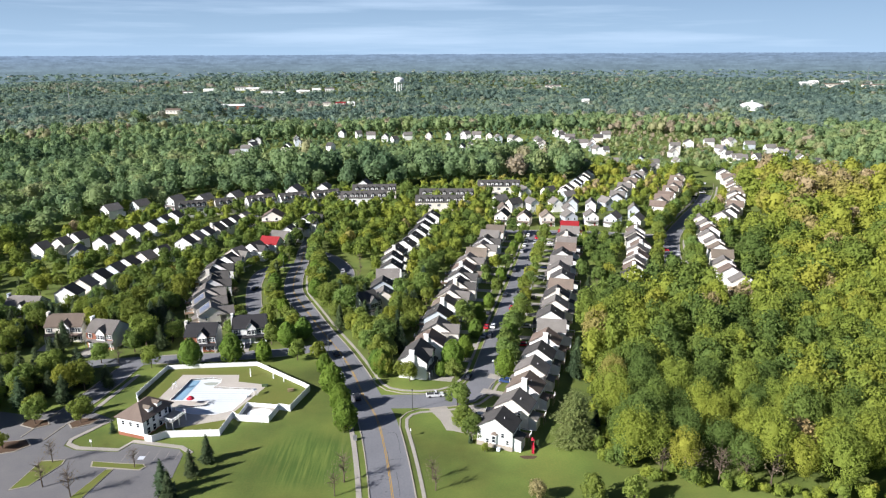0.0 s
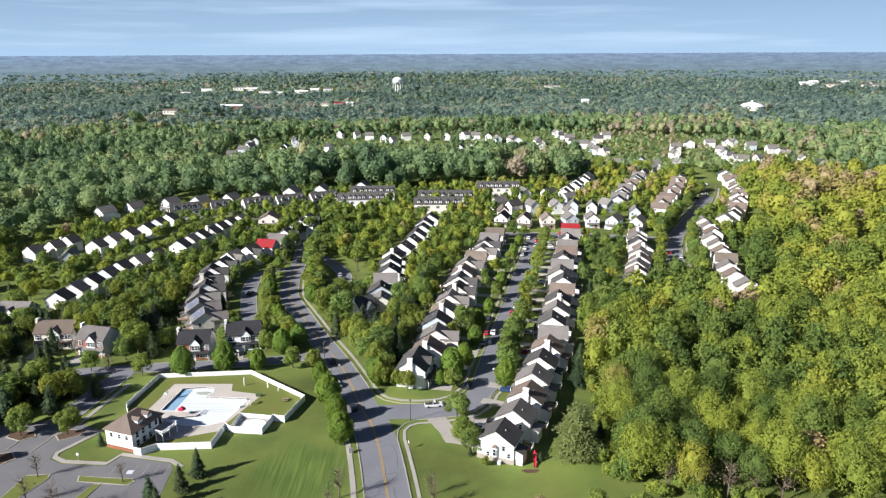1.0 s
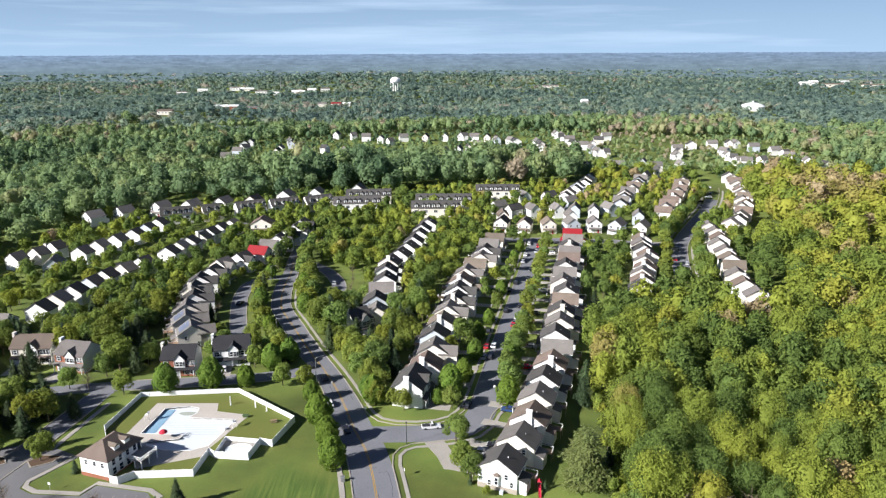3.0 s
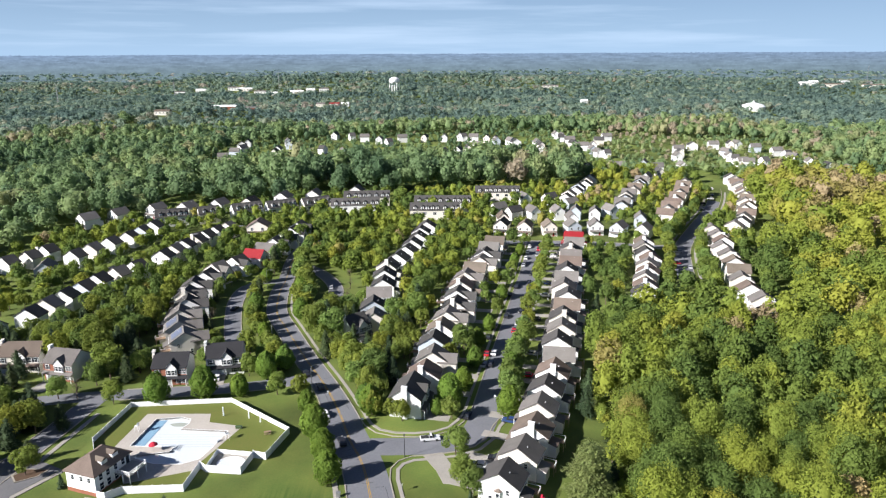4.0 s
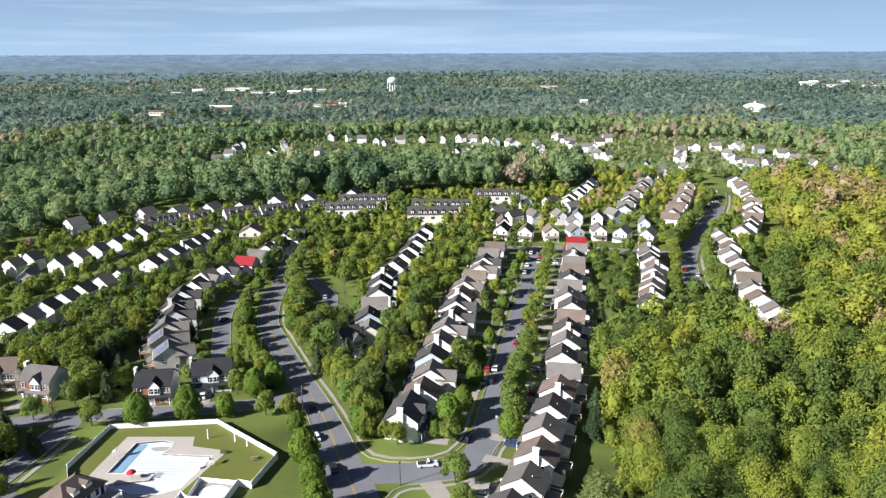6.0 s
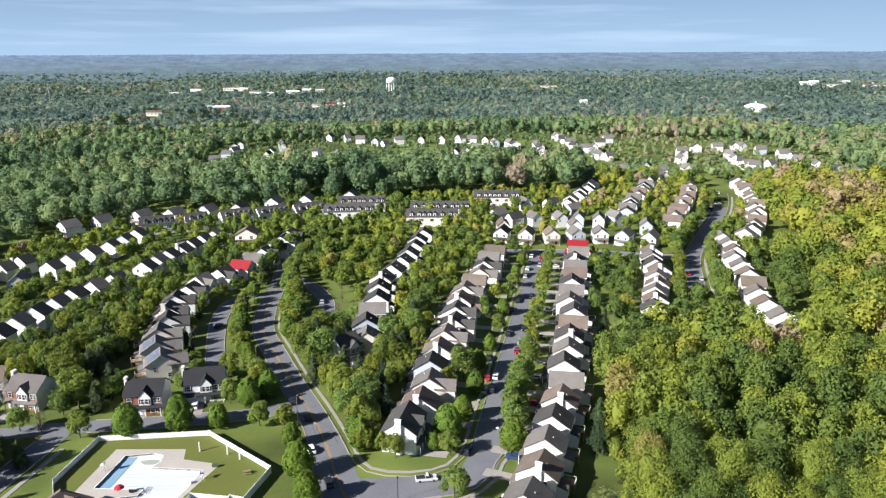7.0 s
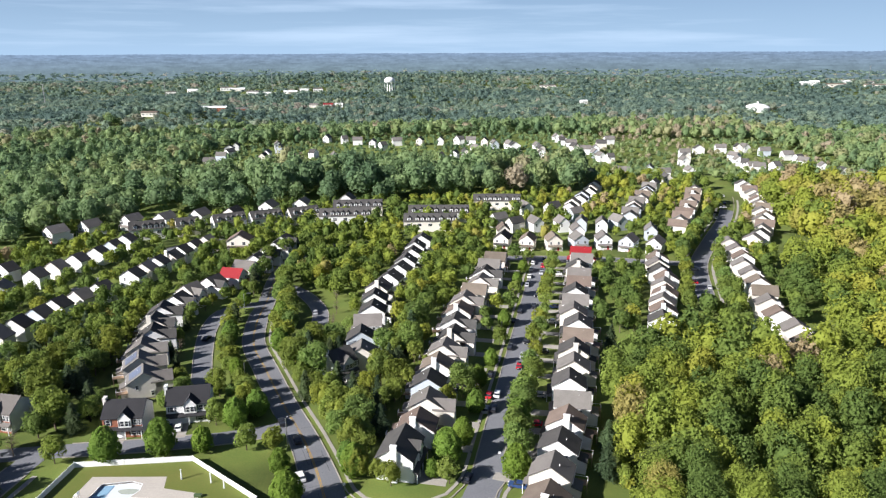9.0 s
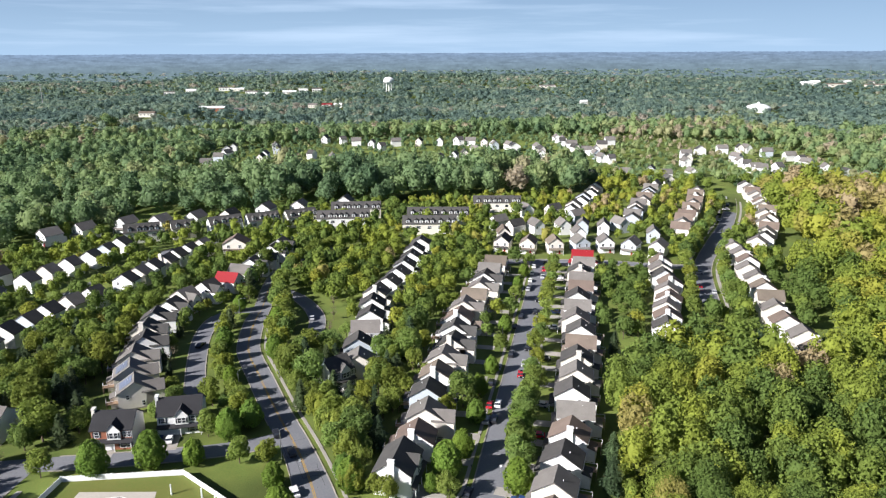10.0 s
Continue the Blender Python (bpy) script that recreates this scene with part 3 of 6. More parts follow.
def put_house(k, m, near=True, flip=1):
    """A copy of house k; near: with porch, garage, deck and every window."""
    take(*m.translation.xy, 6.0)
    if m.translation.y > 250:
        take(m.translation.x, m.translation.y - 8.5, 3.6)
    key = (k, near, flip if near else 1)
    if key not in VARIANTS:
        wall, roof, kind, chim, label = SPECS[k]
        t = house_template(wall, roof, kind, wide=7.1 if near else 5.9, label=label, near=near)
        if near:
            finish_house(*t, kind, chimney=chim, roof=roof, wall=wall, wing=(0 if kind == "front" or flip < 0 else (2, 1, 2, 2)[k % 4]), flip=flip)
            if k == 11:
                h, d, w, eave, ridge = t
                slope = math.degrees(math.atan2(ridge - eave, d))
                for a in range(4):
                    for b in range(3):
                        sp = part("solar_panel", Geo().box(-0.5, -0.8, 0, 0.5, 0.8, 0.05), M["solar"], h, at=pose(-d * 0.5, 0, (eave + ridge) / 2 + 0.32, 0, -slope, 0) @ pose(-1.65 + 1.08 * a, -1.7 + 1.7 * b, 0))
            if k == 10:
                h, d, w, eave, ridge = t
                by = part("bay_window", Geo().prism([(-0.9, w), (-0.55, w + 0.7), (0.55, w + 0.7), (0.9, w)], 2, 1.6, 4.2), M["siding_white"], h)
                part("bay_roof", Geo().add([(-1.05, w, 4.15), (-0.65, w + 0.85, 4.15), (0.65, w + 0.85, 4.15), (1.05, w, 4.15), (0, w, 4.9)], [(0, 1, 4), (1, 2, 4), (2, 3, 4), (3, 2, 1, 0), (0, 4, 3)]), M["roof_brown"], by)
                window(by, 0, w + 0.7, 2.9, 0.8, 1.8, 1)
                window(h, -3.6, w, 2.3, 0.7, 1.3, 1)
                part("stone_base", Geo().box(-d - 0.06, -w - 0.06, -0.3, d + 0.06, w + 0.06, 1.3), M["stone"], h, "pale stone foundation wall")
                part("heat_pump", Geo().box(-1.9, w + 0.5, 0, -1.0, w + 1.3, 0.9), M["siding_grey"], h)
        else:
            h, d, w, eave, ridge = t
            window(h, d, -w * 0.5, 4.3, 1.0, 1.5, 0)
            window(h, -d * 0.45, -w, 4.2, 0.9, 1.3, 3)
            if chim:
                part("chimney", Geo().box(-1.4, -w - 0.75, 0, 0.2, -w, ridge + 0.9), M[wall], h)
        VARIANTS[key] = t[0]
        t[0].matrix_basis = m
        return t[0]
    return copy_thing(VARIANTS[key], m)


rng = random.Random(7)


DRIVE = Geo().box(0, -1.6, -0.1, 9.4, 1.6, 0.135).mesh("driveway", M["concrete"])


def house_row(pts, count, side, kinds, jitter=0.85, near=False, drives=False):
    """Houses along a line; side 1: the street lies to the right of the line's direction, -1: to the left."""
    for k, (p, d) in enumerate(along(pts, count=count)):
        yaw = math.degrees(math.atan2(d.y, d.x)) + (-90 if side > 0 else 90)
        off = rng.uniform(-jitter, jitter) * 1.6
        x, y = p.x + d.y * off, p.y - d.x * off
        m = pose(x, y, terrain(x, y), 0, 0, yaw + rng.uniform(-1, 1))
        put_house(kinds[k % len(kinds)], m, near, side)
        if drives:
            ob = tagged(new("driveway", DRIVE), "short concrete driveway in front of a house", "pavement", kind="structure")
            ob.matrix_basis = m @ pose(5.1, -1.8, 0)
            for q in (3, 6):
                take(*(m @ Vector((5 + q, -1.8, 0))).xy, 1.2)


house_row([(14.9, 165.6), (28, 197), (37.5, 226), (43, 256), (51, 292), (62, 342), (72, 384)], 20, -1, [10, 2, 1, 2, 0, 1, 3, 0, 2, 7, 4, 0, 2, 3, 0, 4, 3, 7, 3, 6, 4, 6], near=True, drives=True)
house_row([(-4.8, 221), (-1.5, 245), (2, 268), (9.5, 303), (17, 335), (28, 376)], 14, 1, [1, 2, 5, 1, 2, 7, 0, 1, 2, 4, 2, 0, 3, 4, 2, 7], near=True, drives=True)
house_row([(-24.5, 268), (-25.5, 300), (-24, 330), (-15, 360), (-10.5, 390), (-7.5, 412)], 12, -1, [2, 5, 3, 0, 0, 7, 0, 0, 0, 0, 0, 0, 7, 0], near=True)
house_row([(-90, 250), (-97, 268), (-102, 288), (-105, 312), (-102, 330), (-94, 346), (-88, 366), (-85, 390), (-80, 412)], 15, 1, [11, 11, 2, 0, 7, 0, 0, 2, 0, 6, 3, 0, 0, 0, 0, 0, 0], near=True)
house_row([(-155, 274), (-152.5, 298), (-148, 317), (-140, 335)], 7, -1, [0, 2, 0, 5, 0, 2, 0])
house_row([(-180, 355), (-172, 381), (-164, 416)], 6, -1, [0, 2, 0, 0, 5, 0])
house_row([(-206, 344), (-197, 364)], 3, -1, [0, 7, 0])
put_house(8, pose(-184, 336, 0, 0, 0, -75))
house_row([(-136, 354), (-131, 380), (-121, 412)], 7, 1, [0, 2, 0, 7, 0])
house_row([(84, 294), (88, 312), (101, 342), (105, 374)], 9, 1, [0, 1, 2, 1, 2, 1, 0, 2, 1])
house_row([(125, 272), (130, 304), (137, 337), (146, 372), (152, 400)], 11, -1, [1, 2, 1, 2, 4, 1, 2, 2, 1, 2, 2])
house_row([(168, 408), (184, 432), (199, 465), (214, 503), (223, 538), (230, 566)], 15, -1, [2, 0, 2, 4, 2, 1, 2, 4, 2, 1, 2, 2, 4])
house_row([(139, 440), (149, 462), (160, 486), (175, 518), (187, 545)], 11, 1, [4, 2, 4, 4, 1, 4, 2, 4, 1])
house_row([(117, 464), (126, 487), (135, 508), (146, 534), (157, 558)], 10, -1, [5, 3, 5, 2, 3, 2, 4, 2])
house_row([(36, 416), (49, 412), (64, 412), (77, 414), (91, 413), (102, 409), (114, 402)], 7, 1, [9, 4, 4, 8, 3, 8, 3], near=True)
house_row([(37, 461), (47, 448), (58, 452)], 3, 1, [3, 9, 3])
house_row([(74, 450), (85, 452), (97, 449), (108, 453)], 4, 1, [3, 8, 3, 8])
house_row([(38, 434), (104, 434), (120, 430)], 3, 1, [4, 3, 8])
house_row([(58, 494), (70, 498), (87, 476)], 3, 1, [3, 9, 8])
house_row([(86, 490), (104, 530), (120, 566)], 7, 1, [0, 2, 0, 5, 0, 2])


def terrace(x, y, yaw, units, wall, roof, label, unit=6.2, depth=11.0, eave=6.2, ridge=10.0):
    """A row of joined houses under one long roof, each with two dormers to the front."""
    h = thing("terraced_house", label, "house", "dormered terraces", pose(x, y, terrain(x, y), 0, 0, yaw))
    w, d = units * unit / 2, depth / 2
    part("wall", Geo().prism([(-d, -0.3), (d, -0.3), (d, eave), (0, ridge - 0.15), (-d, eave)], 0, -w, w), M[wall], h)
    rf, s = Geo(), (ridge - eave) / d
    for sg in (-1, 1):
        rf.prism([(sg * (d + 0.3), eave - 0.3 * s), (0, ridge), (0, ridge + 0.2), (sg * (d + 0.3), eave - 0.3 * s + 0.2)], 0, -w - 0.3, w + 0.3)
    part("roof", rf, M[roof], h)
    for k in range(units):
        c = -w + unit * (k + 0.5)
        take(*(h.matrix_basis @ Vector((c, 0, 0))).xy, 6.5)
        for o in (-1.5, 1.5) if k % 3 else (0,):
            dm = part("dormer", Geo().box(c + o - 0.95, -d + 0.7, eave + 0.2, c + o + 0.95, -d + 3.8, eave + 2.2), M["siding_white"], h)
            part("dormer_roof", Geo().prism([(c + o - 1.2, eave + 2.15), (c + o + 1.2, eave + 2.15), (c + o, eave + 3.05)], 1, -d + 0.5, -d + 4.9), M[roof], dm)
            window(dm, c + o, -d + 0.7, eave + 1.2, 0.8, 1.2, 3)
        window(h, c, -d, 4.2, 2.2, 1.5, 3)
    return h


terrace(-164, 441, 22, 3, "siding_white", "roof_black", "white terrace with dormers on a charcoal shingle roof")
terrace(-144, 449, 26, 2, "siding_cream", "roof_black", "cream terrace with dormers on a charcoal shingle roof")
terrace(-123, 459, 30, 3, "siding_white", "roof_black", "white terrace with dormers on a charcoal shingle roof")
terrace(-103, 467, 30, 3, "siding_white", "roof_black", "white terrace with dormers on a charcoal shingle roof")
terrace(-82, 476, 30, 3, "siding_cream", "roof_black", "cream terrace with dormers on a charcoal shingle roof")
terrace(-3, 455, -1, 5, "siding_cream", "roof_black", "cream terrace with white dormers on a dark roof")
terrace(2, 478, -1, 6, "siding_white", "roof_black", "white terrace with dormers behind another terrace")
terrace(-55, 471, 4, 5, "siding_white", "roof_black", "white terrace with a row of dormers on a dark roof")
terrace(-50, 496, 4, 5, "siding_cream", "roof_black", "cream terrace with dormers on a dark roof")
terrace(41, 512, -2, 5, "siding_cream", "roof_black", "cream terrace with dormers on a dark roof")
for x, y in ((-212, 434), (-199, 447), (-181, 461), (-163, 466), (-145, 475), (-126, 480), (-108, 498), (-88, 506), (-60, 520), (-3, 455), (-55, 471), (41, 512), (64, 411), (48, 409), (90, 405), (74, 438), (58, 451), (93, 441)):
    for q in (8, 14, 20):
        take(x, y - q, 5.5)
for k, (x, y) in enumerate(((-212, 434), (-199, 447), (-181, 461), (-163, 466), (-145, 475), (-126, 480), (-108, 498), (-88, 506), (-60, 520))):
    put_house((3, 3, 3, 3, 3, 9, 3, 3, 3)[k], pose(x, y, 0, 0, 0, -122 + 3 * k) @ Matrix.Diagonal((1.0, 1.25, 1.1, 1)))
put_house(4, pose(-104, 414, 0, 0, 0, -88) @ Matrix.Diagonal((1.0, 1.5, 1.1, 1)))


def village_house(x, y, yaw, wall, front, roof, label, width=10.5):
    """A detached house with its front and two garage doors towards -y."""
    h = thing("detached_house", label, "house", "", pose(x, y, 0, 0, 0, yaw))
    take(x, y, 7.5)
    w, d, eave, ridge = width / 2, 4.6, 6.0, 9.2
    part("wall", Geo().prism([(-d, -0.2), (d, -0.2), (d, eave), (0, ridge - 0.12), (-d, eave)], 0, -w, w), M[wall], h)
    part("front_wall", Geo().box(-w, -d - 0.08, 0, w, -d, eave - 0.2), M[front], h)
    s, rf = (ridge - eave) / d, Geo()
    for sg in (-1, 1):
        rf.prism([(sg * (d + 0.4), eave - 0.4 * s), (0, ridge), (0, ridge + 0.2), (sg * (d + 0.4), eave - 0.4 * s + 0.2)], 0, -w - 0.35, w + 0.35)
    part("roof", rf, M[roof], h)
    gb = part("front_gable", Geo().prism([(-1.0, 3.3), (2.4, 3.3), (2.4, eave), (0.7, eave + 1.9), (-1.0, eave)], 1, -d - 0.6, -d + 3.0), M["siding_white"], h)
    gr = Geo()
    for a, b in ((-1.35, 0.7), (2.75, 0.7)):
        gr.prism([(a, eave - 0.4), (b, eave + 2.0), (b, eave + 2.18), (a, eave - 0.22)], 1, -d - 0.85, -d + 3.6)
    part("gable_roof", gr, M[roof], gb)
    for c in (-w + 1.7, -w + 4.4):
        g = part("garage_door", Geo().box(c - 1.2, -d - 0.16, 0, c + 1.2, -d - 0.06, 2.2), M["white_paint"], h)
        for k in range(4):
            part("light", Geo().box(c - 1.0 + 0.52 * k, -d - 0.19, 1.75, c - 0.56 + 0.52 * k, -d - 0.15, 2.05), M["glass"], g)
    part("porch_roof", Geo().prism([(-d - 1.3, 2.5), (-d, 3.2), (-d, 3.4), (-d - 1.3, 2.7)], 0, -w - 0.2, w + 0.2), M[roof], h)
    for c in (-w + 0.1, -w + 3.05, -w + 6.0, w - 0.25):
        part("porch_post", Geo().box(c - 0.09, -d - 1.2, 0, c + 0.09, -d - 1.02, 2.6), M["white_paint"], h)
    for c, z, ww in ((-w + 1.5, 4.6, 1.1), (0.1, 4.5, 0.9), (1.3, 4.5, 0.9), (3.6, 4.6, 1.1), (w - 0.9, 4.6, 0.9), (w - 2.6, 1.5, 1.4), (w - 1.0, 1.5, 0.8)):
        y0 = -d - (0.62 if -1.0 < c < 2.4 and z > 3 else 0.1)
        wn = window(h, c, y0, z, ww, 1.5, 3)
        for sx in (-1, 1):
            part("shutter", Geo().box(-0.02, sx * (ww / 2 + 0.3) - 0.18, -0.75, 0.05, sx * (ww / 2 + 0.3) + 0.18, 0.75), M["dark_slate"], wn)
    part("chimney", Geo().box(-w - 0.8, -0.8, 0, -w, 0.8, ridge + 0.7).box(-w - 0.88, -0.88, ridge + 0.7, -w + 0.08, 0.88, ridge + 0.82), M[wall], h)
    part("downpipe", Geo().box(w - 0.1, -d - 0.2, 0, w, -d - 0.1, eave - 0.3), M["white_paint"], h)
    dr = tagged(part("driveway", Geo().box(-w + 0.3, -d - 8.0, -0.1, -w + 5.8, -d, 0.06), M["concrete"]), "concrete driveway in front of two garage doors", "pavement", kind="structure")
    dr.matrix_basis = pose(x, y, 0, 0, 0, yaw)
    for q in (2, 5, 8):
        take(*(dr.matrix_basis @ Vector((-w + 3, -d - q, 0))).xy, 2.5)


M["dark_slate"] = material("dark_painted_shutter", (0.03, 0.035, 0.045), 0.6, vary=0.1)
village_house(-85.4, 229.5, 4, "siding_cream", "brick", "roof_slate", "brick-fronted two-storey house with a dark roof", 10.5)
village_house(-70.8, 237.0, 10, "siding_white", "siding_white", "roof_slate", "white two-storey house with a charcoal roof and shutters", 11.5)
village_house(-121, 233, -12, "siding_white", "brick", "roof_grey", "white and brick house with a pale grey roof", 10.5)
village_house(-138, 239, 2, "siding_cream", "siding_cream", "roof_brown", "cream two-storey house with a brown roof", 13)
village_house(-165, 259, -5, "siding_grey", "siding_white", "roof_grey", "grey two-storey house with a pale roof", 13)
village_house(-9.0, 209.0, 77.7, "siding_white", "siding_white", "roof_black", "white corner house with several charcoal gables", 11.5)
village_house(-31.5, 262.5, 40, "siding_white", "siding_white", "roof_black", "small white house with a charcoal roof among trees", 8.0)


# ---- pool club ----
from mathutils.geometry import tessellate_polygon


def slab(pts, z0, z1, holes=()):
    """A flat slab with an outline and openings."""
    from_loops = [[Vector((x, y, z1)) for x, y in loop] for loop in (pts, *holes)]
    flat = [p for loop in from_loops for p in loop]
    g = Geo()
    g.v = [tuple(p) for p in flat]
    g.f = [tuple(t) for t in tessellate_polygon(from_loops)]
    k = 0
    for loop in from_loops:
        n = len(loop)
        low = len(g.v)
        g.v += [(p.x, p.y, z0) for p in loop]
        g.f += [(k + i, k + (i + 1) % n, low + (i + 1) % n, low + i) for i in range(n)]
        k += n
    return g


M["lawn_mown"] = material("mown_lawn", (0.1, 0.135, 0.024), 0.9, second=(0.135, 0.14, 0.033), scale=0.7, bump=0.3)
M["plaster"] = material("white_pool_plaster", (0.62, 0.665, 0.69), 0.5, vary=0.1, scale=0.8)
M["water"] = material("blue_pool_water", (0.1, 0.22, 0.33), 0.08, vary=0.2, scale=0.4, spec=0.6)
M["stain"] = material("grey_green_puddle", (0.42, 0.46, 0.4), 0.25, vary=0.3, scale=1.5)
M["tar"] = material("tar_sealant", (0.05, 0.05, 0.052), 0.7, vary=0.2)
M["red_cloth"] = material("red_cloth", (0.55, 0.03, 0.06), 0.8, vary=0.2)
M["pool_blue"] = material("blue_pool_shade_and_water", (0.22, 0.37, 0.5), 0.7, vary=0.15, scale=1.0)
M["steel"] = material("galvanised_steel", (0.4, 0.41, 0.42), 0.45, vary=0.15, metal=0.7)
M["dark_metal"] = material("dark_painted_metal", (0.04, 0.04, 0.045), 0.5, vary=0.2)
M["mulch"] = material("bark_mulch", (0.11, 0.07, 0.045), 0.95, vary=0.4, scale=3)
Z0 = 0.6                                # height of the pool terrace
FENCE = [(-88.5, 182), (-93, 190.3), (-91, 209.8), (-62.2, 212.2), (-41.6, 195), (-45, 182.4), (-48.4, 183.4), (-49.7, 176), (-58.6, 177), (-60.6, 178.8), (-61.4, 169), (-75.6, 168.3), (-78.6, 165.9), (-80.8, 166.6)]
BASIN = [(-82.5, 188.4), (-81, 202.5), (-74, 203.7), (-71, 202.6), (-70.6, 199.8), (-72, 197.2), (-58.4, 195.9), (-60.2, 187.4), (-61.8, 182), (-66, 179.6), (-73, 180), (-78.5, 182.4), (-79, 184.2), (-71, 185.6), (-70.4, 187.6)]
DECK = [(-86.5, 186), (-84.6, 205.6), (-66.3, 205.4), (-65.2, 200.6), (-55.2, 198.2), (-61.2, 180.6), (-61.6, 177), (-76.8, 171.5), (-79.5, 178)]
terrace = tagged(part("pool_terrace", slab([*FENCE, (-84, 172)], -0.2, Z0, [DECK]), M["lawn_mown"]), "mown grass terrace inside the pool fence", "lawn", kind="structure")
deck = tagged(part("pool_deck", slab(DECK, 0.0, Z0 + 0.03, [BASIN]), M["paving"]), "tan concrete paving round the pool", "pavement", kind="structure")
pool = thing("swimming_pool", "empty white plaster swimming pool with a blue deep end", "pool")
part("basin_floor", slab(BASIN, 0.02, 0.1), M["plaster"], pool)
rim = Geo()
for a, b in zip(BASIN, BASIN[1:] + BASIN[:1]):
    d = (Vector(b) - Vector(a)).normalized() * 0.2
    n = Vector((d.y, -d.x))
    rim.add([(a[0], a[1], 0.1), (b[0], b[1], 0.1), (b[0], b[1], Z0 + 0.07), (a[0], a[1], Z0 + 0.07), (a[0] + n.x, a[1] + n.y, Z0 + 0.07), (b[0] + n.x, b[1] + n.y, Z0 + 0.07)], [(0, 1, 2, 3), (3, 2, 5, 4)])
part("pool_rim", rim, M["white_paint"], pool)
# the west wall's shade, with some water, laid in as a flat blue strip
part("deep_end_shade", slab([(-82.2, 188.6), (-80.8, 202.3), (-77.8, 202.6), (-79.0, 188.6)], 0.1, 0.16), M["pool_blue"], pool, "flat blue strip standing for shaded pool wall and water")
for k in range(6):
    y = 188.6 + 1.25 * k
    part("lane_line", Geo().box(-78.0 + 0.1 * k, y, 0.1, -60.2 + 0.25 * k, y + 0.16, 0.112), M["siding_grey"], pool)
part("puddle", slab([(-73.5 + 2.6 * math.cos(a) * (1 + 0.15 * math.sin(3 * a)), 200.2 + 1.1 * math.sin(a)) for a in (2 * math.pi * k / 18 for k in range(18))], 0.1, 0.108), M["stain"], pool, "grey-green puddle on the pool floor")
for k in range(3):
    part("entry_step", Geo().box(-70.4 + 0.5 * k, 186.6, 0.1, -69.9 + 0.5 * k, 189.4, 0.46 - 0.13 * k), M["plaster"], pool)
# wading pool in its own corner
wade = thing("wading_pool", "round white wading pool in a paved corner", "pool")
part("paving", slab([(-58.0, 184.4), (-48.9, 183), (-50, 176.5), (-58.3, 177.4)], 0.1, Z0 + 0.05), M["concrete"], wade)
rg = [(3.2 * math.cos(a), 2.4 * math.sin(a)) for a in (2 * math.pi * k / 20 for k in range(20))]
part("basin", slab([(-53.3 + x, 180.2 + y) for x, y in rg], 0.3, Z0 + 0.09), M["plaster"], wade)
part("basin_rim", slab([(-53.3 + x * 1.12, 180.2 + y * 1.14) for x, y in rg], 0.3, Z0 + 0.14, [[(-53.3 + x, 180.2 + y) for x, y in rg]]), M["white_paint"], wade)


def vinyl_fence(label, pts, height, base=0.0, step=2.4):
    """White panel fence: a panel with rails and a capped post for each bay."""
    f = thing("fence", label, "fence")
    panel = Geo().prism([(-0.05, 0.06), (0.05, 0.06), (0.05, 0.2), (0.03, 0.21), (0.03, height - 0.13), (0.05, height - 0.12), (0.05, height), (-0.05, height), (-0.05, height - 0.12), (-0.03, height - 0.13), (-0.03, 0.21), (-0.05, 0.2)], 0, 0.02, 0.98)
    pm = panel.mesh("panel", M["white_paint"])
    post = Geo().box(-0.07, -0.07, -0.2, 0.07, 0.07, height + 0.08).box(-0.09, -0.09, height + 0.08, 0.09, 0.09, height + 0.14).mesh("post", M["white_paint"])
    for a, b in zip(pts, pts[1:]):
        a, b = Vector(a), Vector(b)
        n = max(1, round((b - a).length / step))
        yaw = math.degrees(math.atan2((b - a).y, (b - a).x))
        for k in range(n):
            p = a + (b - a) * k / n
            part("panel", pm, None, f, at=pose(p.x, p.y, base, 0, 0, yaw) @ Matrix.Diagonal(((b - a).length / n, 1, 1, 1)))
            part("post", post, None, f, at=pose(p.x, p.y, base, 0, 0, yaw))
    part("post", post, None, f, at=pose(*pts[-1], base, 0, 0, 0))
    return f


vinyl_fence("white vinyl panel fence round the pool", FENCE, 2.1)
vinyl_fence("low white fence round the wading pool", [(-58.5, 177.5), (-58.0, 184.6), (-48.6, 183.1)], 1.3, Z0)
for x, y in ((-62.3, 204.3), (-54.6, 202.7), (-50.8, 200.5)):
    p = thing("shade_post", "white tapered post standing on the pool lawn", "post", "posts on the pool lawn", pose(x, y, Z0))
    part("shaft", Geo().tube([(0, 0, -0.1), (0, 0, 2.6)], [0.22, 0.14], 8), M["white_paint"], p)
    part("cap", Geo().tube([(0, 0, 2.6), (0, 0, 2.75)], [0.2, 0.16], 8), M["white_paint"], p)
pt = thing("picnic_table", "weathered timber picnic table with two benches", "table", m=pose(-47.3, 194.1, Z0, 0, 0, 15))
part("tabletop", Geo().box(-0.95, -0.4, 0.7, 0.95, 0.4, 0.76), M["wood"], pt)
for y in (-0.75, 0.75):
    part("bench", Geo().box(-0.95, y - 0.14, 0.42, 0.95, y + 0.14, 0.47), M["wood"], pt)
for x in (-0.7, 0.7):
    part("leg", Geo().box(x - 0.05, -0.75, 0.36, x + 0.05, 0.75, 0.42).box(x - 0.05, -0.3, 0, x + 0.05, -0.2, 0.7).box(x - 0.05, 0.2, 0, x + 0.05, 0.3, 0.7), M["wood"], pt)
um = thing("umbrella", "red closed pool umbrella on a pole", "umbrella", m=pose(-75.2, 186.2, Z0))
part("pole", Geo().tube([(0, 0, 0), (0, 0, 2.4)], [0.04, 0.04], 6), M["steel"], um)
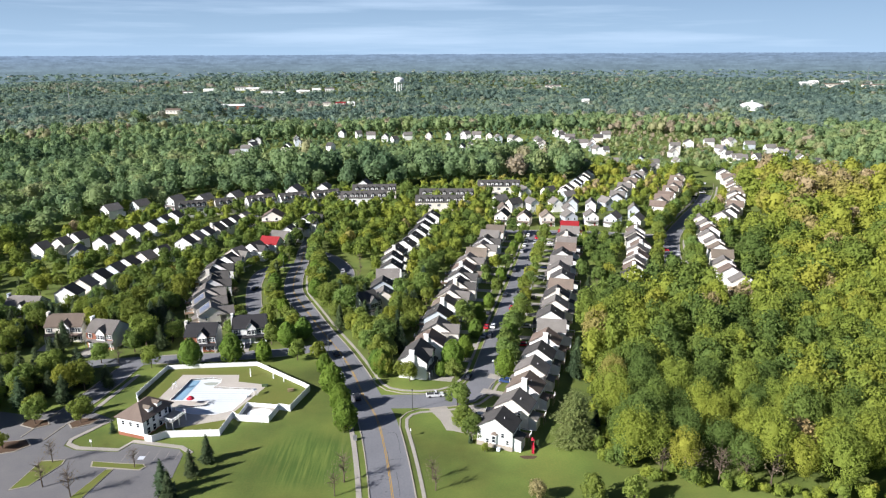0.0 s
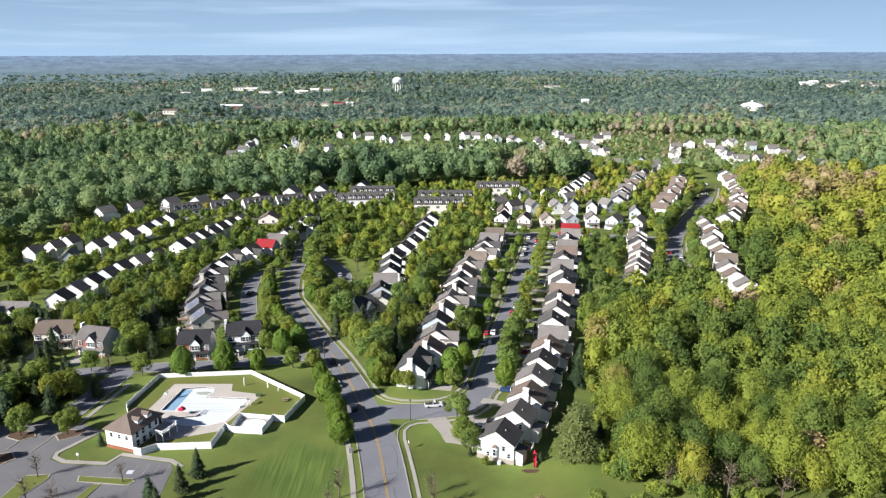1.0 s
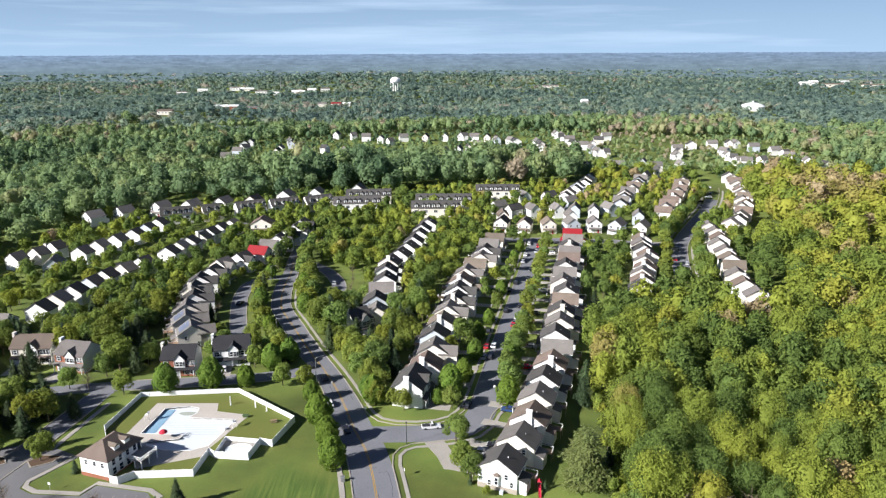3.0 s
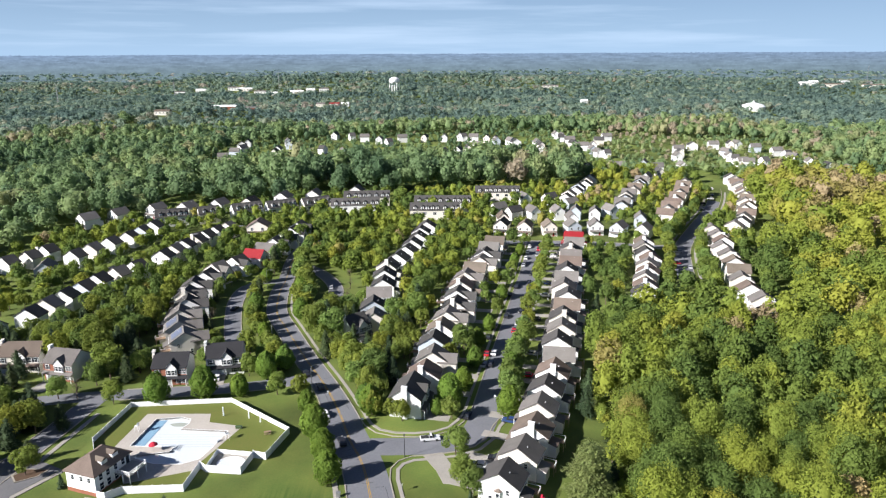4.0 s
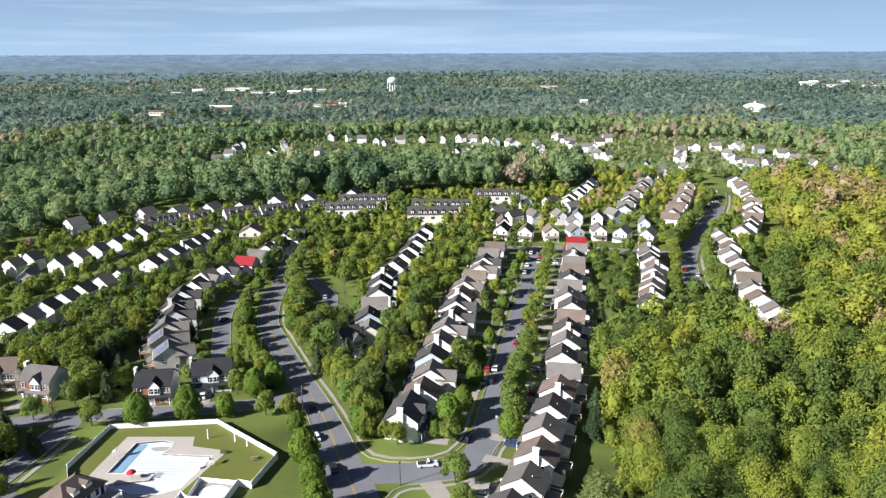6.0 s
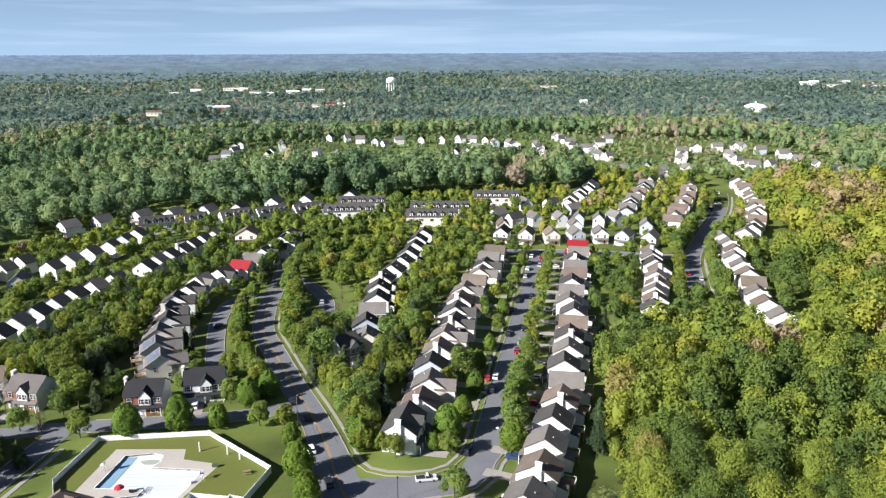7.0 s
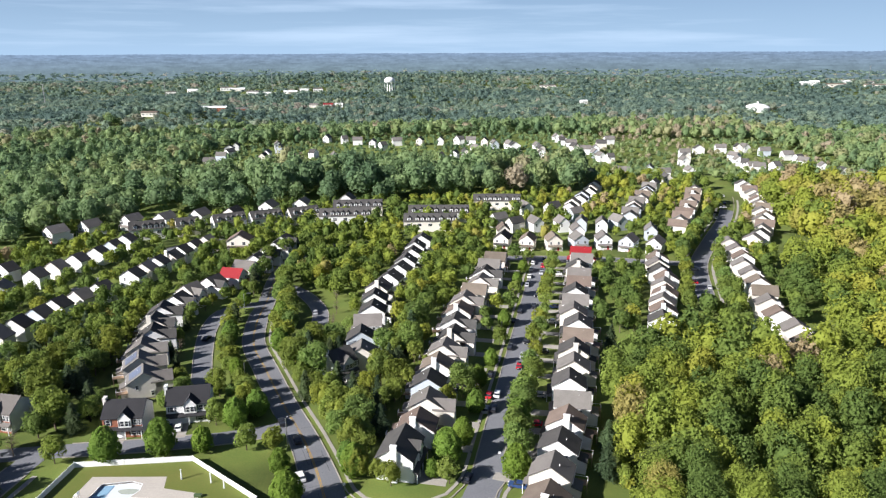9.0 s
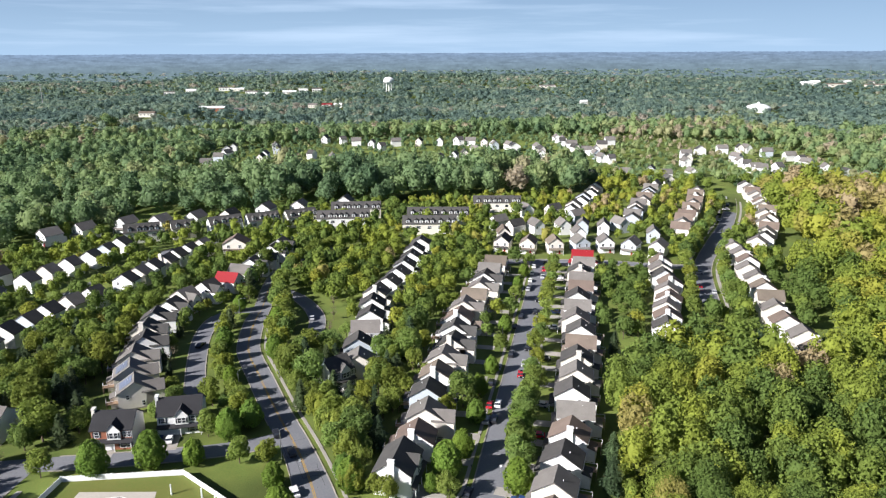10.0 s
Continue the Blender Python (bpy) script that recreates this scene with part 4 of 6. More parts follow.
part("canopy", Geo().tube([(0, 0, 1.7), (0, 0, 2.2), (0, 0, 2.6)], [1.2, 0.75, 0.05], 8), M["red_cloth"], um)
for x, y, lab in ((-56.0, 197.2, "small green storage bin"), (-60.5, 190.2, "white lounge chair stack")):
    b = thing("storage_bin", lab, "bin", m=pose(x, y, Z0 + 0.03))
    part("body", Geo().box(-0.8, -0.4, 0, 0.8, 0.4, 0.6), M["leaf_dark" if "green" in lab else "white_paint"], b)
    part("lid", Geo().prism([(-0.45, 0.6), (0.45, 0.6), (0.3, 0.75), (-0.3, 0.75)], 0, -0.85, 0.85), M["leaf_dark" if "green" in lab else "white_paint"], b)


def clubhouse():
    h = thing("clubhouse", "white two-storey clubhouse with brown hip roof and balcony", "building", m=pose(-83.4, 174.0, 0, 0, 0, -19.5))
    take(-83.4, 174, 8)
    a, b = 4.4, 5.6                     # half sizes
    part("wall", Geo().box(-a, -b, 1.0, a, b, 5.6), M["siding_white"], h)
    part("brick_base", Geo().box(-a - 0.04, -b - 0.04, -0.2, a + 0.04, b + 0.04, 1.0), M["brick"], h, "red brick base course")
    rf = Geo()
    o = 0.5
    rf.add([(-a - o, -b - o, 5.55), (a + o, -b - o, 5.55), (a + o, b + o, 5.55), (-a - o, b + o, 5.55), (0, -b + 3.6, 8.6), (0, b - 3.6, 8.6), (-a - o, -b - o, 5.35), (a + o, -b - o, 5.35), (a + o, b + o, 5.35), (-a - o, b + o, 5.35)],
           [(0, 1, 4), (1, 2, 5, 4), (2, 3, 5), (3, 0, 4, 5), (0, 1, 7, 6), (1, 2, 8, 7), (2, 3, 9, 8), (3, 0, 6, 9), (6, 7, 8, 9)])
    part("roof", rf, M["roof_brown"], h)
    for y in (-1.4, 2.0):
        d = part("dormer", Geo().box(1.2, y - 0.9, 6.2, 3.6, y + 0.9, 7.4), M["siding_white"], h)
        part("dormer_roof", Geo().prism([(y - 1.1, 7.35), (y + 1.1, 7.35), (y, 8.0)], 0, 0.6, 3.8), M["roof_brown"], d)
    for y in (-3.8, -1.6, 0.8, 3.2):
        window(h, a, y, 4.3, 1.0, 1.5, 0)
        window(h, a, y, 1.9, 1.1, 1.7, 0)
    for x in (-2.4, 0.2, 2.6):
        window(h, x, -b, 4.0, 0.9, 1.2, 3)
    bl = part("balcony", Geo().box(a, 0.2, 2.75, a + 4.6, b + 0.4, 2.95), M["concrete"], h)
    for x, y in ((a + 4.4, 0.4), (a + 4.4, 3.0), (a + 4.4, b + 0.2), (a + 2.2, 0.4)):
        part("balcony_post", Geo().box(x - 0.1, y - 0.1, 0.5, x + 0.1, y + 0.1, 3.95), M["white_paint"], bl)
    rl = Geo().box(a, 0.2, 3.85, a + 4.6, 0.3, 3.95).box(a + 4.5, 0.2, 3.85, a + 4.6, b + 0.4, 3.95).box(a, b + 0.3, 3.85, a + 4.6, b + 0.4, 3.95)
    for k in range(30):
        x = a + 0.15 * k
        rl.box(x, 0.22, 2.95, x + 0.04, 0.26, 3.85)
    for k in range(38):
        y = 0.25 + 0.15 * k
        rl.box(a + 4.54, y, 2.95, a + 4.58, y + 0.04, 3.85)
    part("railing", rl, M["white_paint"], bl)
    part("door", Geo().box(a, 4.2, 2.95, a + 0.08, 5.2, 5.0), M["glass"], h)


clubhouse()

# ---- car park ----
LOT = [(-134, 184), (-121, 181), (-113, 184), (-105.6, 184), (-95.6, 178.8), (-102, 167.8), (-101.6, 164.4), (-97.6, 162.2), (-85.6, 161.2), (-83.6, 165.4), (-70, 162.4), (-68.2, 160), (-67.2, 150), (-67.6, 136), (-74, 118), (-112, 112), (-140, 140)]
lot = tagged(part("car_park", slab(LOT, -0.3, 0.052), M["asphalt_old"]), "worn grey asphalt car park with planted islands", "road", kind="structure")
for a in range(-134, -66, 3):
    for b in range(112, 184, 3):
        if inside(LOT, a, b):
            take(a, b, 2.0)


def kerbed(name, pts, label, fill="lawn_mown"):
    """An island with a raised kerb round it."""
    c = Vector((sum(p[0] for p in pts) / len(pts), sum(p[1] for p in pts) / len(pts)))
    inner = [tuple(c + (Vector(p) - c) * (1 - 0.4 / max(0.8, (Vector(p) - c).length))) for p in pts]
    ob = tagged(part(name, slab(inner, -0.1, 0.17), M[fill]), label, "lawn", kind="structure")
    part("kerb", slab(pts, -0.1, 0.2, [inner]), M["kerb"], ob)
    return ob


kerbed("lawn_island", [(-90.4, 156.8), (-83, 156), (-76.4, 155.4), (-75.4, 154.2), (-76.4, 152.8), (-82.5, 153.4), (-89.6, 154.4)], "mown grass island across the car park")
kerbed("lawn_island", [(-85.0, 153.5), (-83.2, 153.5), (-85.6, 139.5), (-88.8, 139.5)], "narrow mown grass island in the car park")
kerbed("lawn_island", [(-103.6, 157.2), (-97.6, 157.6), (-97.2, 155.6), (-100.6, 146), (-104.5, 144.5)], "grass island with a bare tree in the car park")
kerbed("planting_island", [(-119.6, 178.6), (-113, 178), (-111.2, 175.2), (-114.6, 173), (-119.4, 175)], "mulched island with a small green tree", "mulch")
kerbed("planting_island", [(-106.4, 175.8), (-104.4, 179), (-98.4, 178.6), (-99.6, 175.6), (-104, 173)], "mulched island with a small spreading tree", "mulch")
kerbed("planting_island", [(-124, 165), (-113, 167.6), (-110.4, 164.6), (-113, 161.4), (-124, 158)], "mulched island beside the drive", "mulch")
club_path = [Vector(p) for p in ((-95.4, 178.4), (-101.8, 167.6), (-101.2, 164.8), (-97.4, 162.6), (-85.8, 161.6), (-83.8, 165.8), (-70, 162.8), (-66.6, 160))]
strips("kerb_path", club_path, -1.3, 0, -0.1, 0.15, "concrete", lot)
blue = part("parking_symbol", Geo().box(-79.2, 157.6, 0, -77.6, 159.2, 0.058), M["siding_grey"], lot)
for k in range(6):
    part("bay_line", Geo().box(-83 + 2.7 * k, 157.2, 0, -82.92 + 2.7 * k, 161.6, 0.058), M["concrete"], lot)


# ---- gardens: paths and drives ----
tagged(part("corner_path", slab([(-4.8, 184.0), (0.4, 185.2), (3.2, 178), (4.0, 171), (0.5, 171.5), (-1.2, 177)], -0.1, 0.1), M["concrete"]), "tan concrete drive at the street corner", "pavement", kind="structure")


# ---- cars ----
def car_template(paint, label, pickup=False):
    c = thing("car", label, "car", "parked cars")
    mt = material("car_paint", paint, 0.25, vary=0.05, spec=0.6)
    L, W = (5.4, 0.95) if pickup else (4.6, 0.9)
    h = L / 2
    part("body", Geo().prism([(-h, 0.35), (h - 0.1, 0.3), (h, 0.6), (h - 0.25, 0.85), (h * 0.42, 0.98), (-h + 0.1, 1.02), (-h, 0.8)], 1, -W, W), mt, c)
    top = [(-0.2, 1.0), (h * 0.45, 0.98), (h * 0.2, 1.62), (-0.1, 1.66)] if pickup else [(-h + 0.35, 1.0), (h * 0.45, 0.98), (h * 0.12, 1.46), (-h + 0.9, 1.48)]
    part("cabin_glass", Geo().prism([(x * 0.98, z - 0.03) for x, z in top], 1, -W + 0.1, W - 0.1), M["glass"], c)
    part("cabin_roof", Geo().prism([(top[3][0], top[3][1] - 0.05), (top[2][0], top[2][1] - 0.05), (top[2][0] - 0.05, top[2][1] + 0.02), (top[3][0] + 0.05, top[3][1] + 0.02)], 1, -W + 0.12, W - 0.12), mt, c)
    if pickup:
        part("load_bed", Geo().box(-h + 0.15, -W + 0.12, 1.02, -0.35, W - 0.12, 1.035), M["dark_metal"], c)
    for x in (-h * 0.62, h * 0.62):
        for y in (-W + 0.08, W - 0.08):
            part("wheel", Geo().tube([(x, y - 0.11, 0.33), (x, y + 0.11, 0.33)], [0.33, 0.33], 10), M["dark_metal"], c)
    for y in (-W * 0.7, W * 0.7):
        part("headlight", Geo().box(h - 0.12, y - 0.18, 0.62, h - 0.02, y + 0.18, 0.76), M["white_paint"], c)
    return c


CARS = {}
PAINTS = {"white": ((0.75, 0.75, 0.74), "white parked car"), "red": ((0.45, 0.02, 0.03), "red parked car"), "black": ((0.02, 0.02, 0.023), "black parked car"),
          "silver": ((0.42, 0.43, 0.45), "silver parked car"), "blue": ((0.03, 0.06, 0.16), "dark blue parked car"), "pickup": ((0.72, 0.73, 0.74), "white pickup truck parked at the kerb")}


def put_car(key, x, y, yaw, z=0.05):
    take(x, y, 2.2)
    m = pose(x, y, z, 0, 0, yaw)
    if key in CARS:
        return copy_thing(CARS[key], m)
    paint, label = PAINTS[key]
    CARS[key] = car_template(paint, label + ("" if key == "pickup" else " on grey asphalt"), key == "pickup")
    CARS[key].matrix_basis = m
    return CARS[key]


SY = 77.7                               # the street's direction
put_car("pickup", -2.9, 191.4, 8)
put_car("silver", 14.4, 237.5, SY); put_car("red", 16.1, 246.4, SY); put_car("black", 7.6, 203.6, SY - 6)
put_car("black", 17.6, 260.8, SY); put_car("black", 30.0, 307.2, SY); put_car("black", 36.5, 298.4, SY); put_car("red", 27.6, 266.6, SY); put_car("silver", 21.0, 272, SY)
put_car("blue", -74.6, 228.6, 100); put_car("white", -71.8, 229.2, 100)
put_car("black", 41.5, 352.3, SY); put_car("black", -43.6, 231.4, 112); put_car("white", -33.4, 204.8, 112)
for k, (x, y) in enumerate(((9.5, 178.5), (14.2, 181.6), (17.0, 183.2), (19.5, 200.5), (-8.0, 222.5), (27.5, 229), (31, 246), (37, 278), (44.5, 306), (48, 322), (2.5, 252), (6.2, 270), (10, 287), (16.5, 316), (57, 366), (101, 311), (112, 330), (116, 352), (124, 372), (180, 492), (192, 508))):
    put_car(("silver", "black", "white", "blue", "black", "red")[k % 6], x, y, SY + 90 + (k * 37) % 11 - 5)

srs = random.Random(17)
for k in range(16):
    y = 214 + 11.5 * k + srs.uniform(-3, 3)
    x = 14.6 + (y - 214) * 0.2155
    if srs.random() < 0.62:
        put_car(srs.choice(("black", "silver", "white", "black", "blue")), x - 3.1, y, SY)
    if srs.random() < 0.4:
        put_car(srs.choice(("black", "silver", "red", "black")), x + 3.2, y + 5, SY + 180)
for x, y, yaw, key in ((116, 326, 72, "black"), (121, 345, 72, "silver"), (176, 478, 62, "silver"), (198, 520, 68, "black"), (207, 545, 70, "white"), (-83.8, 292, 80, "black"), (-48.5, 318, 100, "silver"), (-26.5, 190, 110, "black"), (-37.5, 222, 112, "black")):
    put_car(key, x, y, yaw)


# ---- street lamps ----
def street_lamp(x, y, yaw, tall, arm):
    l = thing("street_lamp", "tall metal street lamp beside the road", "lamp", "street lamps", pose(x, y, 0, 0, 0, yaw))
    part("pole", Geo().tube([(0, 0, -0.1), (0, 0, tall)], [0.11, 0.07], 8), M["steel" if arm else "dark_metal"], l)
    if arm:
        part("arm", Geo().tube([(0, 0, tall - 0.1), (0.7, 0, tall + 0.35), (2.2, 0, tall + 0.45)], [0.05, 0.045, 0.04], 6), M["steel"], l)
        part("lamp_head", Geo().prism([(2.0, tall + 0.36), (2.8, tall + 0.38), (2.8, tall + 0.5), (2.0, tall + 0.55)], 1, -0.14, 0.14), M["steel"], l)
    else:
        part("lamp_head", Geo().tube([(0, 0, tall), (0, 0, tall + 0.2), (0, 0, tall + 0.6), (0, 0, tall + 0.7)], [0.1, 0.2, 0.24, 0.06], 8), M["dark_metal"], l)


street_lamp(-9.4, 183.2, 80, 6.0, False)
street_lamp(-39.6, 219.5, 20, 8.5, True)
street_lamp(-59.6, 254.0, 25, 8.5, True)
street_lamp(-76.6, 318, 0, 8.5, True)
street_lamp(7.5, 222, 0, 6.0, False)
street_lamp(24, 291, 0, 6.0, False)


# ---- garden play slide ----
dirt = tagged(part("bare_soil", slab([(21.6 + 2.1 * math.cos(a) * (1 + 0.2 * math.sin(3 * a)), 158.0 + 1.0 * math.sin(a) * (1 + 0.25 * math.cos(2 * a))) for a in (2 * math.pi * k / 22 for k in range(22))], -0.1, 0.03), M["mulch"]), "patch of bare brown soil behind the corner house", "ground", kind="structure")
sl = thing("play_slide", "red plastic play slide with a red canopy on timber posts", "slide", m=pose(23.2, 162.6, 0, 0, 0, -96))
chute = Geo().prism([(0.0, 2.3), (0.5, 2.25), (1.8, 1.35), (3.0, 0.9), (4.3, 0.35), (5.0, 0.3), (5.0, 0.2), (4.2, 0.22), (2.9, 0.76), (1.7, 1.2), (0.45, 2.1), (0, 2.15)], 1, -0.45, 0.45)
for y in (-0.5, 0.42):
    chute.prism([(0.0, 2.6), (0.5, 2.55), (1.8, 1.65), (3.0, 1.2), (4.3, 0.65), (5.0, 0.55), (5.0, 0.2), (4.2, 0.22), (2.9, 0.76), (1.7, 1.2), (0.45, 2.1), (0, 2.15)], 1, y, y + 0.08)
part("chute", chute, M["red_cloth"], sl)
part("platform", Geo().box(-1.4, -0.7, 2.05, 0, 0.7, 2.15), M["wood"], sl)
for x in (-1.35, -0.1):
    for y in (-0.65, 0.55):
        part("post", Geo().box(x, y, 0, x + 0.1, y + 0.1, 3.3), M["wood"], sl)
part("canopy", Geo().prism([(-0.85, 3.25), (0.85, 3.25), (0, 4.0)], 0, -1.5, 0.1), M["red_cloth"], sl)
sl.matrix_basis = sl.matrix_basis @ Matrix.Scale(0.64, 4)


# ---- far landmarks ----
def water_tower(x, y):
    z = terrain(x, y)
    take(x, y, 14)
    t = thing("water_tower", "white water tower standing above the woods", "tower", m=pose(x, y, z))
    prof = [(0.5, 24.0), (9, 25.0), (12.5, 28), (13, 32), (11.5, 36), (7, 39), (0.6, 40.2)]
    part("tank", Geo().tube([(0, 0, h) for _, h in prof], [r for r, _ in prof], 24), M["white_paint"], t)
    part("riser", Geo().tube([(0, 0, 0), (0, 0, 25)], [1.6, 1.2], 10), M["white_paint"], t)
    for k in range(6):
        a = k * math.pi / 3
        part("leg", Geo().tube([(12.5 * math.cos(a), 12.5 * math.sin(a), 0), (11.5 * math.cos(a), 11.5 * math.sin(a), 30)], [0.7, 0.6], 6), M["white_paint"], t)


water_tower(-111, 1800)


def far_building(x, y, yaw, w, d, h, wall, roof, label, hip=2.5):
    z = terrain(x, y)
    for k in range(-3, 4):
        take(x + k * w / 7, y, 9)
        for q in (16, 30):
            take(x + k * w / 7, y - q, 9)
    b = thing("far_building", label, "building", "buildings among the far woods", pose(x, y, z, 0, 0, yaw))
    part("wall", Geo().box(-w / 2, -d / 2, -2, w / 2, d / 2, h), M[wall], b)
    part("roof", Geo().prism([(-d / 2 - 0.5, h), (d / 2 + 0.5, h), (0, h + hip)], 0, -w / 2 - 0.5, w / 2 + 0.5), M[roof], b)
    for k in range(4):
        window(b, -w * 0.36 + w * 0.24 * k, -d / 2, h * 0.55, w * 0.1, h * 0.3, 3)


for x, y, yaw, w, d, h, wall, roof, label in (
    (-358, 1196, 3, 46, 18, 8, "brick", "white_paint", "long brick school building with a pale roof"), (-318, 1215, 3, 24, 18, 7, "brick", "roof_grey", "low brick school wing among trees"), (-404, 1060, 0, 22, 12, 7, "siding_cream", "roof_brown", "cream building among trees"),
    (-541, 2000, 8, 30, 16, 11, "siding_white", "roof_grey", "white commercial building among the woods"), (-505, 1985, 0, 34, 16, 9, "siding_cream", "white_paint", "cream commercial building with a white roof"),
    (-412, 1900, 4, 40, 16, 9, "siding_white", "white_paint", "white commercial building among the woods"), (-455, 1925, 0, 30, 14, 9, "siding_white", "roof_grey", "white commercial building with a grey roof"),
    (-365, 1945, 0, 34, 14, 9, "siding_white", "white_paint", "long white shop building"), (-302, 1985, 5, 24, 14, 11, "siding_white", "roof_grey", "white building with a grey roof"), (-335, 1975, 0, 22, 14, 10, "siding_white", "white_paint", "white building among the woods"),
    (-625, 1990, 0, 26, 14, 9, "siding_white", "white_paint", "white house among the woods"), (-670, 1960, 0, 26, 14, 9, "siding_white", "roof_grey", "white house among the woods"),
    (-197, 1362, 0, 18, 11, 7, "siding_white", "roof_red", "white house with a red roof"), (-178, 1370, 0, 14, 11, 7, "siding_white", "white_paint", "small white house among the woods"), (-226, 1380, 0, 16, 11, 7, "siding_cream", "roof_grey", "cream house among the woods"),
    (258, 1286, 10, 12, 9, 8, "siding_white", "white_paint", "white church hall among the woods"), (306, 2085, 0, 44, 14, 9, "siding_cream", "roof_grey", "long low cream building"),
    (992, 1907, -10, 52, 20, 10, "siding_cream", "roof_brown", "long tan barn among the woods"), (1080, 1880, -10, 46, 20, 9, "siding_cream", "roof_brown", "tan barn among the woods"),
    (950, 1960, 0, 30, 18, 10, "siding_white", "white_paint", "white shed among the woods"), (985, 1990, 0, 22, 14, 10, "siding_white", "white_paint", "white house among the woods"), (1060, 1985, 0, 30, 16, 10, "siding_white", "white_paint", "white shed among the woods"), (1115, 1970, 0, 24, 14, 9, "siding_white", "roof_grey", "white house among the woods"),
):
    far_building(x, y * (0.955 if y > 1500 else 1), yaw, w, d * 0.8, h * 0.7, wall, roof, label)


def dome_hall(x, y):
    """A shallow white dome on a low round wall."""
    b = thing("domed_hall", "low white domed hall among the woods", "building", m=pose(x, y, terrain(x, y)))
    for k in range(-2, 3):
        for q in (0, -12, -26, -40):
            take(x + 9 * k, y + q, 9)
    part("wall", Geo().tube([(0, 0, -2), (0, 0, 5)], [18, 18], 28), M["siding_white"], b)
    prof = [(18.6, 5.0), (16, 6.9), (11, 9.2), (5, 10.6), (1.5, 10.9)]
    part("dome", Geo().tube([(0, 0, h) for _, h in prof], [r for r, _ in prof], 28), M["white_paint"], b)
    part("cupola", Geo().tube([(0, 0, 10.6), (0, 0, 13.0), (0, 0, 14)], [1.5, 1.5, 0.2], 10), M["white_paint"], b)


dome_hall(496, 1140)
for x, y in ((-790, 1500), (-640, 1750), (-420, 1900), (1180, 1990), (1330, 2050)):
    z = terrain(x, y)
    py = thing("radio_mast", "slender grey lattice mast above the woods", "mast", "masts", pose(x, y, z))
    part("shaft", Geo().tube([(0, 0, -2), (0, 0, 48)], [0.9, 0.35], 4), M["steel"], py)
    for h in (30, 38, 46):
        part("crossarm", Geo().box(-3.5, -0.2, h, 3.5, 0.2, h + 0.4), M["steel"], py)


# ---- small things by the road and the pool ----
def lifeguard_chair(x, y, yaw):
    c = thing("lifeguard_chair", "tall white lifeguard chair beside the empty pool", "chair", "lifeguard chairs", pose(x, y, Z0 + 0.03, 0, 0, yaw))
    for a in (-0.4, 0.4):
        for b in (-0.4, 0.4):
            part("leg", Geo().tube([(a * 1.3, b * 1.3, 0), (a, b, 1.7)], [0.05, 0.05], 5), M["white_paint"], c)
    part("seat", Geo().box(-0.45, -0.45, 1.66, 0.45, 0.45, 1.74), M["white_paint"], c)
    part("backrest", Geo().box(-0.45, 0.38, 1.74, 0.45, 0.45, 2.5), M["white_paint"], c)


lifeguard_chair(-57.4, 191.5, 90)
lifeguard_chair(-83.6, 196, -90)
ub = thing("utility_cabinet", "grey metal utility cabinet beside the pavement", "cabinet", m=pose(-24.2, 166.6, 0, 0, 0, 10))
part("body", Geo().box(-0.5, -0.35, 0, 0.5, 0.35, 1.3), M["steel"], ub)
part("lid", Geo().prism([(-0.4, 1.3), (0.4, 1.3), (0.34, 1.42), (-0.34, 1.42)], 0, -0.55, 0.55), M["steel"], ub)
for x, y, yaw in ((-22.0, 199.6, 20), (-34.2, 216.0, 20), (-9.2, 168.5, -70), (16.2, 212.5, 0), (-93.8, 163.6, 0)):
    sg = thing("road_sign", "small plain metal road sign on a post", "sign", "road signs", pose(x, y, 0, 0, 0, yaw))
    part("post", Geo().box(-0.03, -0.03, 0, 0.03, 0.03, 2.3), M["steel"], sg)
    part("plate", Geo().box(-0.3, -0.05, 1.6, 0.3, -0.03, 2.3), M["white_paint"], sg)
# mailboxes along the street
for k in range(12):
    p = Vector((9.0, 214)) + Vector((0.2115, 0.9774)) * 15.0 * k
    mb = thing("mailbox", "dark mailbox on a timber post by the kerb", "mailbox", "mailboxes", pose(p.x, p.y, 0, 0, 0, 12))
    part("post", Geo().box(-0.05, -0.05, 0, 0.05, 0.05, 1.1), M["wood"], mb)
    part("box", Geo().prism([(-0.12, 1.1), (0.12, 1.1), (0.12, 1.25), (0.06, 1.34), (-0.06, 1.34), (-0.12, 1.25)], 1, -0.25, 0.25), M["dark_metal"], mb)
crs = random.Random(11)
sealed = [p for p in ave if 60 < p.y < 240]
for k in range(46):
    i = crs.randrange(len(sealed) - 3)
    p, d = sealed[i], (sealed[i + 1] - sealed[i]).normalized()
    n = Vector((d.y, -d.x))
    if k % 3:
        a, b = sorted((crs.uniform(-4.4, 4.4), crs.uniform(-4.4, 4.4)))
        line = [p + n * (a + (b - a) * t / 6) + d * crs.uniform(-0.25, 0.25) for t in range(7)]
    else:
        o = crs.uniform(-4, 4)
        line = [p + n * (o + crs.uniform(-0.2, 0.2)) + d * 2.0 * t for t in range(6)]
    part("sealed_crack", ribbon(line, -0.05, 0.05, 0.0, 0.034), M["tar"], avenue)


